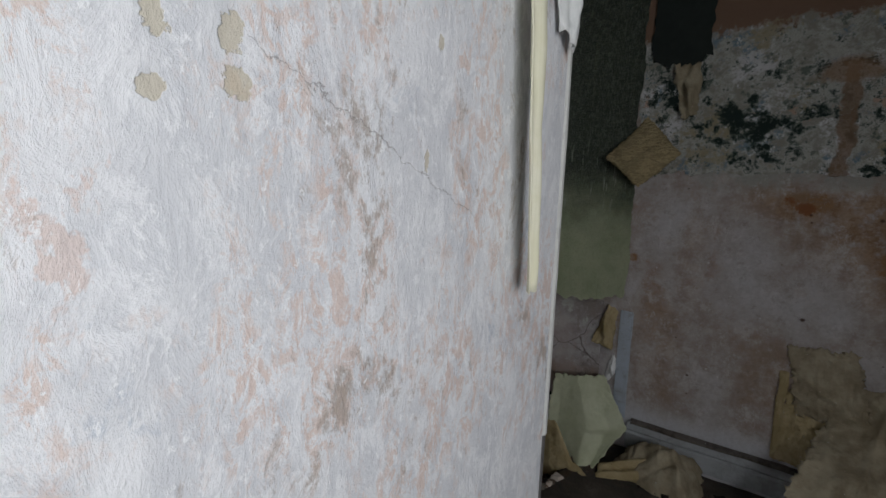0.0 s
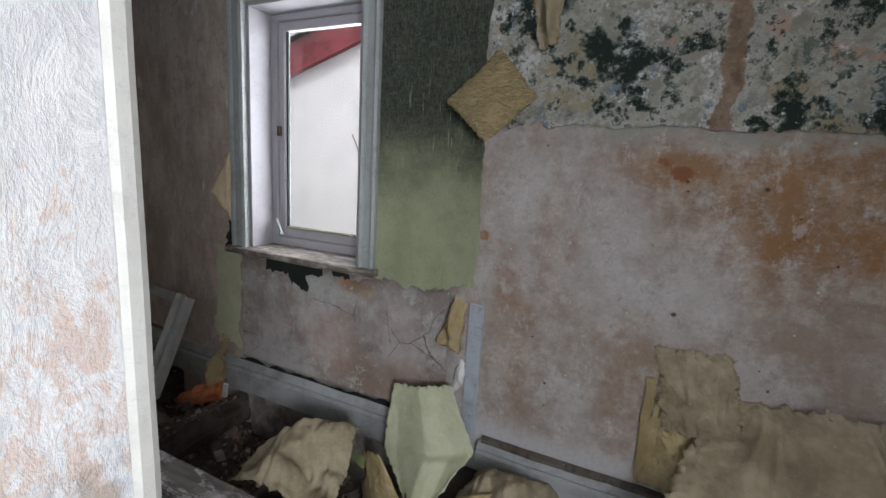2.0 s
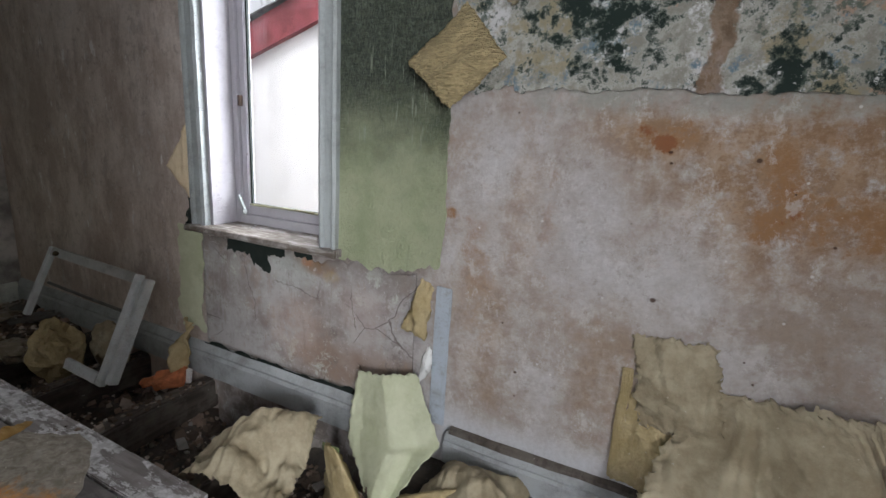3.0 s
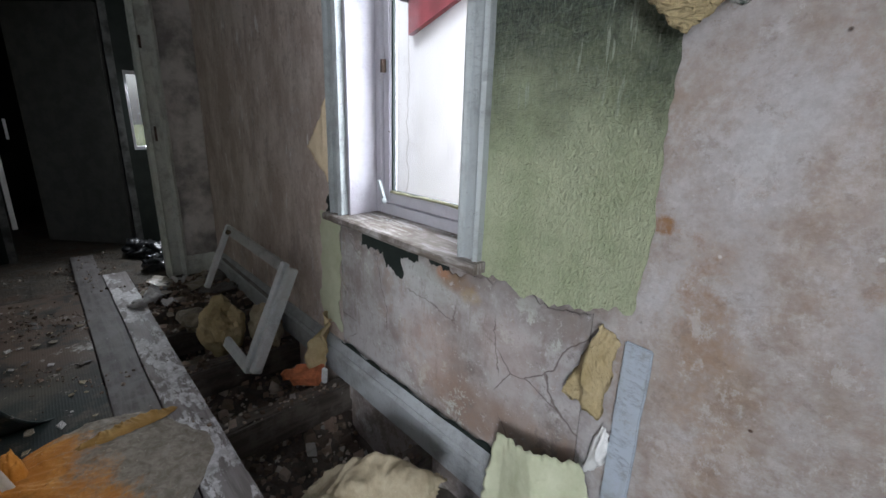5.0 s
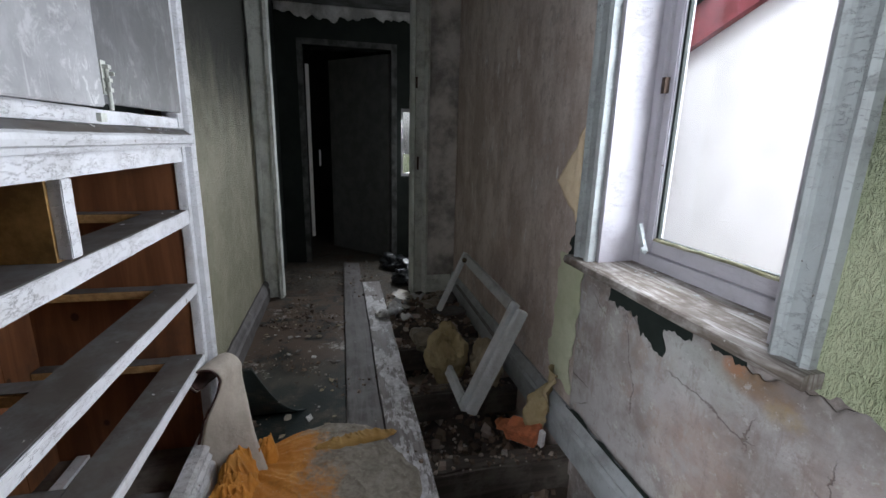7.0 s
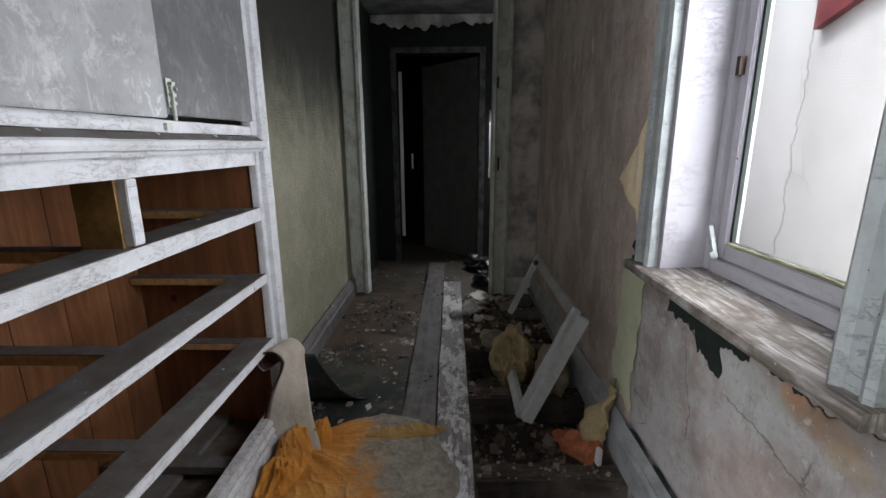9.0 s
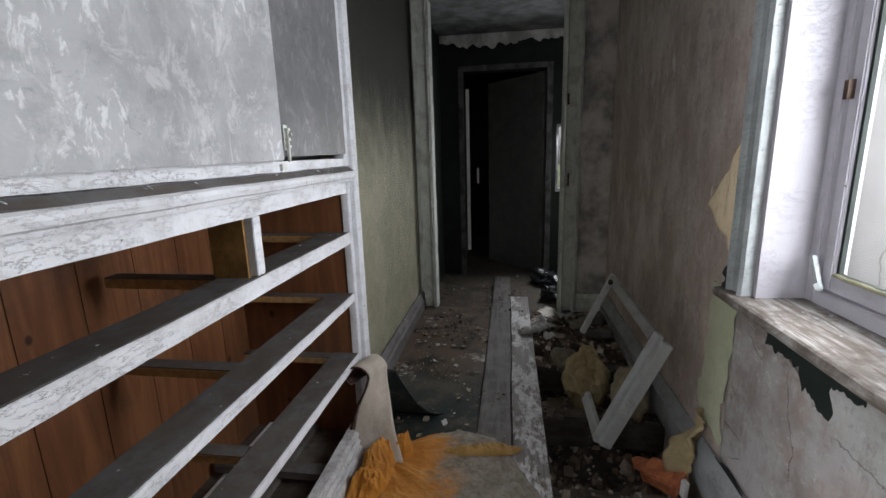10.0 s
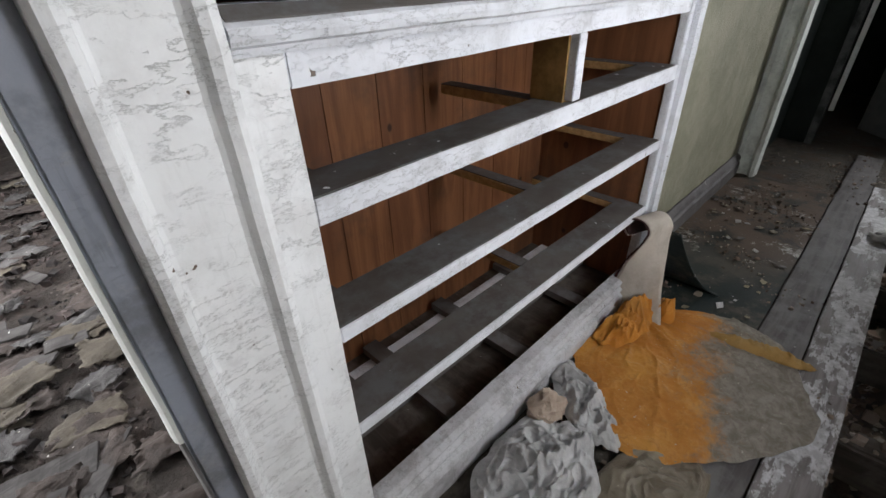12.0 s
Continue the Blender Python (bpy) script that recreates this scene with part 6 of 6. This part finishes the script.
# rubble round the sash
def crumple(c, r, seed, squash, sub=4):
    """A ball of paper with sharp creases."""
    bm = bmesh.new()
    bmesh.ops.create_icosphere(bm, subdivisions=sub, radius=1)
    for v in bm.verts:
        d = v.co + Vector((seed, -seed, 2 * seed))
        f = 0.72 + 0.75 * noise.voronoi(d * 1.3)[0][0] + 0.30 * noise.voronoi(d * 3.1)[0][0] + 0.08 * n3(*v.co, 9, seed)
        v.co = Vector(c) + r * f * Vector((v.co.x * squash[0], v.co.y * squash[1], v.co.z * squash[2]))
    return bm


solo("paper_ball", crumple((-2.72, 2.06, 0.06), 0.115, 4.0, (1, 0.75, 1.15)), M_CREAMPAPER, "crumpled yellowed lining paper among the rubble", "paper")
solo("paper_ball", crumple((-2.58, 2.25, 0.05), 0.085, 7.0, (1, 0.8, 1.2)), M_BROWNPAPER, "crumpled brown paper under the leaning frame", "paper")
solo("paper_ball", crumple((-3.05, 2.0, 0.0), 0.075, 9.0, (1.4, 1, 0.6)), M_MUDCLOTH, "trodden ball of muddy paper among the rubble", "paper")
brick = worn(-0.075, 0.075, -0.05, 0.05, 0, 0.06, 0.006, 4, 0.008, 7)
bmesh.ops.transform(brick, matrix=pose(-2.06, 2.265, -0.035, 14, -10, 38), verts=brick.verts)
solo("brick_fragment", brick, M_BRICK, "broken bright orange brick on the rubble", "brick")
bt = worn(-0.012, 0.012, -0.008, 0.008, 0, 0.085, 0.002)
bmesh.ops.transform(bt, matrix=pose(-1.985, 2.305, -0.03, 8, 12, 20), verts=bt.verts)
solo("white_splinter", bt, M_BEAD, "short white splinter of painted wood beside the brick", "wood splinter")
b2 = lump((-2.16, 2.20, -0.03), 0.035, 6, (1, 1, 0.7), 2, 0.4)
solo("brick_fragment", b2, M_BRICK, "small crumb of orange brick", "brick")

# singly seen scraps and chips
def scatter_place():
    r = rng.random()
    if r < 0.42:
        return rng.uniform(-3.9, -1.6), rng.uniform(0.95, 1.50), 0.022
    if r < 0.72:
        x, y = rng.uniform(-3.9, -0.8), rng.uniform(1.82, 2.36)
        return x, y, floor_height(x, y)
    x, y = rng.uniform(0.1, 1.0), rng.uniform(0.9, 2.2)
    return x, y, floor_height(x, y)


M_SCRAPS = [M_BROWNPAPER, M_CHIPS, M_CHIPS, M_GREYCLOTH, M_MUDCLOTH, M_BOARD]
for i in range(120):
    x, y, z = scatter_place()
    bm = shard(rng, rng.uniform(0.012, 0.034), rng.uniform(0.04, 0.16))
    bmesh.ops.transform(bm, matrix=pose(x, y, z, rng.uniform(-20, 20), rng.uniform(-20, 20), rng.uniform(0, 360)), verts=bm.verts)
    solo("plaster_chip", bm, rng.choice(M_SCRAPS), "broken scrap of plaster or paper on the floor", "debris", "scraps over the floor")
for i in range(130):
    if i < 118:
        x, y = rng.uniform(-0.38, 0.35), rng.uniform(-3.6, 0.75)
    else:
        x, y = rng.uniform(-3.9, -2.9), rng.uniform(1.85, 2.3)
    w = rng.uniform(0.04, 0.17)
    a = rng.uniform(0, math.pi)
    p = [Vector((x + w * math.cos(a + q), y + 0.7 * w * math.sin(a + q), floor_height(x, y) + rng.uniform(0.01, 0.05))) for q in (0, 1.6, 3.1, 4.7)]
    thick(solo("paper_scrap", quad_sheet(*p, 16, 16, (0, 0, 0.004), 0.004, 0.02, i + 50.0, 7), rng.choice((M_DIMPAPER, M_DIMPAPER, M_GREYPAPER, M_BUFFPAPER)) if i < 118 else rng.choice((M_MUDCLOTH, M_DUST)), "dirty torn paper scrap in the rubble", "paper", "paper scraps", smooth=True))
# board colour darkened in place of weaker light on this floor
M_SHARD = dusty_wood("dimmed_grey_board", (0.024, 0.021, 0.020), (0.048, 0.044, 0.041), (0.016, 0.013, 0.012), 0.8, (4, 40, 40), 0.85)
for i in range(12):
    w, d = rng.uniform(0.12, 0.32), rng.uniform(0.06, 0.11)
    x, y = rng.uniform(-0.25, 0.2), rng.uniform(-1.6, 0.6)
    bm = worn(-w / 2, w / 2, -d / 2, d / 2, 0, 0.010, 0.002, 10, 0.008, i)
    bmesh.ops.transform(bm, matrix=pose(x, y, floor_height(x, y) + 0.018, rng.uniform(-9, 9), rng.uniform(-8, 8), rng.uniform(0, 180)), verts=bm.verts)
    solo("board_fragment", bm, M_SHARD, "broken piece of grey board in the rubble, dimmed in colour", "board", "board pieces in the rubble")
for i in range(55):
    c = rng.choice(((-2.15, 1.42), (-2.45, 1.40), (-3.1, 1.02), (-3.0, 1.15), (-3.35, 1.05), (-3.5, 1.3), (-2.0, 1.44)))
    x, y = rng.gauss(c[0], 0.10), min(1.485, max(0.94, rng.gauss(c[1], 0.05)))
    bm = shard(rng, 0.005 + 0.028 * rng.random() ** 3, rng.uniform(0.06, 0.15))
    bmesh.ops.transform(bm, matrix=pose(x, y, 0.022, rng.uniform(-14, 14), rng.uniform(-14, 14), rng.uniform(0, 360)), verts=bm.verts)
    solo("plaster_chip", bm, rng.choice((M_GREYCLOTH, M_MUDCLOTH, M_BROWNPAPER, M_BOARD, M_BOARD)), "pale flake of plaster on the dark lino", "debris", "flakes on the lino")
# small white paper pieces by the doorway
for i in range(7):
    x, y = rng.uniform(-3.7, -3.3), rng.uniform(1.75, 2.05)
    p = [Vector((x + 0.08 * math.cos(i + q), y + 0.06 * math.sin(i + q), 0.04 + rng.uniform(0, 0.03))) for q in (0, 1.6, 3.1, 4.7)]
    thick(solo("paper_scrap", quad_sheet(*p, 8, 8, (0, 0, 0.02), 0.008, 0.012, i + 90.0, 12), M_GREYCLOTH, "pale torn paper near the doorway", "paper", "paper scraps", smooth=True))

# fine crumbs
def crumbs(count, where, lo, hi, seed, material=M_CHIPS):
    r = random.Random(seed)
    verts, faces = [], []
    for i in range(count):
        x, y, z = where(r)
        s, a = r.uniform(lo, hi) * (1 if r.random() < 0.85 else 2.2), r.uniform(0, 6.3)
        k = len(verts)
        for q in range(4):
            verts.append((x + s * r.uniform(0.5, 1) * math.cos(a + q * 1.57), y + s * r.uniform(0.5, 1) * math.sin(a + q * 1.57), z))
        for q in range(4):
            verts.append((x + 0.6 * s * math.cos(a + q * 1.57), y + 0.6 * s * math.sin(a + q * 1.57), z + s * r.uniform(0.3, 0.9)))
        faces.append((k + 4, k + 5, k + 6, k + 7))
        for q in range(4):
            faces.append((k + q, k + (q + 1) % 4, k + 4 + (q + 1) % 4, k + 4 + q))
    me = bpy.data.meshes.new("rubble")
    me.from_pydata(verts, [], faces)
    me.materials.append(material)
    return tagged(new("rubble", me), "fine crumbs of plaster, paint and rotten wood", "rubble", kind="stuff")


def in_corridor(r):
    x, y = r.uniform(-4.9, -0.6), min(2.38, max(0.92, r.gauss(1.35, 0.35)))
    for again in range(6):
        if n3(x, y, 0, 3.3, 4) > 0.05:
            break
        x, y = r.uniform(-4.9, -0.6), min(2.38, max(0.92, r.gauss(1.35, 0.35)))
    return x, y, 0.02 if y < 1.5 else (0.03 if y < 1.80 and r.random() < 0.3 else floor_height(x, y) - 0.004)


def in_pit(r):
    x, y = r.uniform(-3.9, -0.7), r.uniform(1.82, 2.38)
    return x, y, floor_height(x, y) - 0.004


def in_room(r):
    x, y = r.uniform(-0.39, 1.6), r.uniform(-3.0, 2.3)
    return x, y, floor_height(x, y) - 0.004


crumbs(2800, in_corridor, 0.0015, 0.008, 1, chips(2.3))
def on_joists(r):
    return r.choice((-1.32, -1.95, -2.52, -3.05)) + r.uniform(-0.042, 0.042), r.uniform(1.82, 2.36), -0.038


# crumbs of joists and pit paled in place of missing light and wet glints
crumbs(420, on_joists, 0.004, 0.016, 7, chips(2.6))
crumbs(3200, in_pit, 0.005, 0.024, 2, chips(3.2))
# room crumbs carry the same dimming in their colour
crumbs(5200, in_room, 0.005, 0.022, 3, plain("dimmed_room_crumbs", (0.036, 0.026, 0.023), 0.9, 0.0, 0.55, 9))

# ---- outside ----
GY = 4.30
house = thing("neighbour_house", (-3.0, GY, -0.4), "white rendered gable with dark red bargeboards and slate roof", "house")
wall = bmesh.new()
# the raised left end of the wall is added in place of white sky
pts = [(-7.5, -0.4), (3.2, -0.4), (3.2, 2.05), (-0.33, 3.18), (-3.86, 2.05), (-3.90, 2.7), (-7.5, 2.7)]
front = [wall.verts.new((x, GY, z)) for x, z in pts]
back = [wall.verts.new((x, GY + 4.0, z)) for x, z in pts]
wall.faces.new(front), wall.faces.new(back[::-1])
for i in range(7):
    wall.faces.new((front[i], back[i], back[(i + 1) % 7], front[(i + 1) % 7]))
part("wall", wall, M_RENDER, house, "cracked white render")
SL = math.atan2(1.13, 3.51)


def rake(x_from, x_to, z_from, z_to, h, d):
    bm = bmesh.new()
    vs = [[bm.verts.new((x, GY - y, z + dz)) for x, z in ((x_from, z_from), (x_to, z_to))] for y, dz in ((0.002, 0), (d, 0), (d, h), (0.002, h))]
    for i in range(4):
        bm.faces.new((vs[i][0], vs[i][1], vs[(i + 1) % 4][1], vs[(i + 1) % 4][0]))
    bm.faces.new([v[0] for v in vs])
    bm.faces.new([v[1] for v in vs][::-1])
    return bm


part("bargeboard", rake(-3.84, -0.33, 1.98, 3.11, 0.30, 0.06), M_RED, house, "dark red bargeboard")
part("bargeboard", rake(3.18, -0.33, 1.98, 3.11, 0.30, 0.06), M_RED, house, "dark red bargeboard")
for i in range(14):
    for j in range(2):
        x, z = -3.92 + i * 0.27, 2.275 + i * 0.27 * 1.13 / 3.51
        bm = worn(0, 0.30, 0, 0.22, 0, 0.012, 0.002)
        bmesh.ops.transform(bm, matrix=Matrix.Translation((x, GY - 0.10 + j * 0.225 , z + 0.012 * (i % 2))) @ pose(0, 0, 0, 0, -math.degrees(SL) + 2, 0), verts=bm.verts)
        part("slate", bm, M_SLATE, house)

# dry creeper on the neighbour's wall
vine = thing("dry_creeper", (-2.5, GY, 0.7), "dry brown creeper stem with a few yellow leaves", "plant")
bm = bmesh.new()
prev = None
for i in range(15):
    f = i / 14
    c = Vector((-2.66 + 0.30 * f + 0.02 * math.sin(9 * f), GY - 0.012, 1.56 - 0.85 * f))
    ring = [bm.verts.new(c + Vector((0.006 * math.cos(q * 1.57), 0, 0.006 * math.sin(q * 1.57)))) for q in range(4)]
    if prev:
        for q in range(4):
            bm.faces.new((prev[q], prev[(q + 1) % 4], ring[(q + 1) % 4], ring[q]))
    prev = ring
part("stem", bm, M_IRON, vine)
M_LEAF = plain("dry_yellow_leaf", (0.32, 0.22, 0.06), 0.8)
for i in range(26):
    bm = shard(rng, rng.uniform(0.015, 0.035), 0.05)
    bmesh.ops.transform(bm, matrix=pose(-2.40 + rng.gauss(0, 0.035), GY - 0.02, 0.95 + rng.gauss(0, 0.13), 90 + rng.uniform(-25, 25), 0, rng.uniform(0, 90)), verts=bm.verts)
    part("leaf", bm, M_LEAF, vine)

# pale stones added outside so that the floor gaps show as bright daylight
for i in range(40):
    bm = shard(rng, rng.uniform(0.03, 0.09), 0.5)
    bmesh.ops.transform(bm, matrix=pose(rng.choice((-1.25, -1.95)) + rng.uniform(-0.3, 0.3), rng.uniform(2.72, 3.3), -0.42, rng.uniform(-25, 25), rng.uniform(-25, 25), rng.uniform(0, 360)), verts=bm.verts)
    solo("broken_stone", bm, rng.choice((M_RENDER, M_BACKING, M_BRICK)), "pale stone added outside so that the floor gap shows bright", "stone", "stones outside")
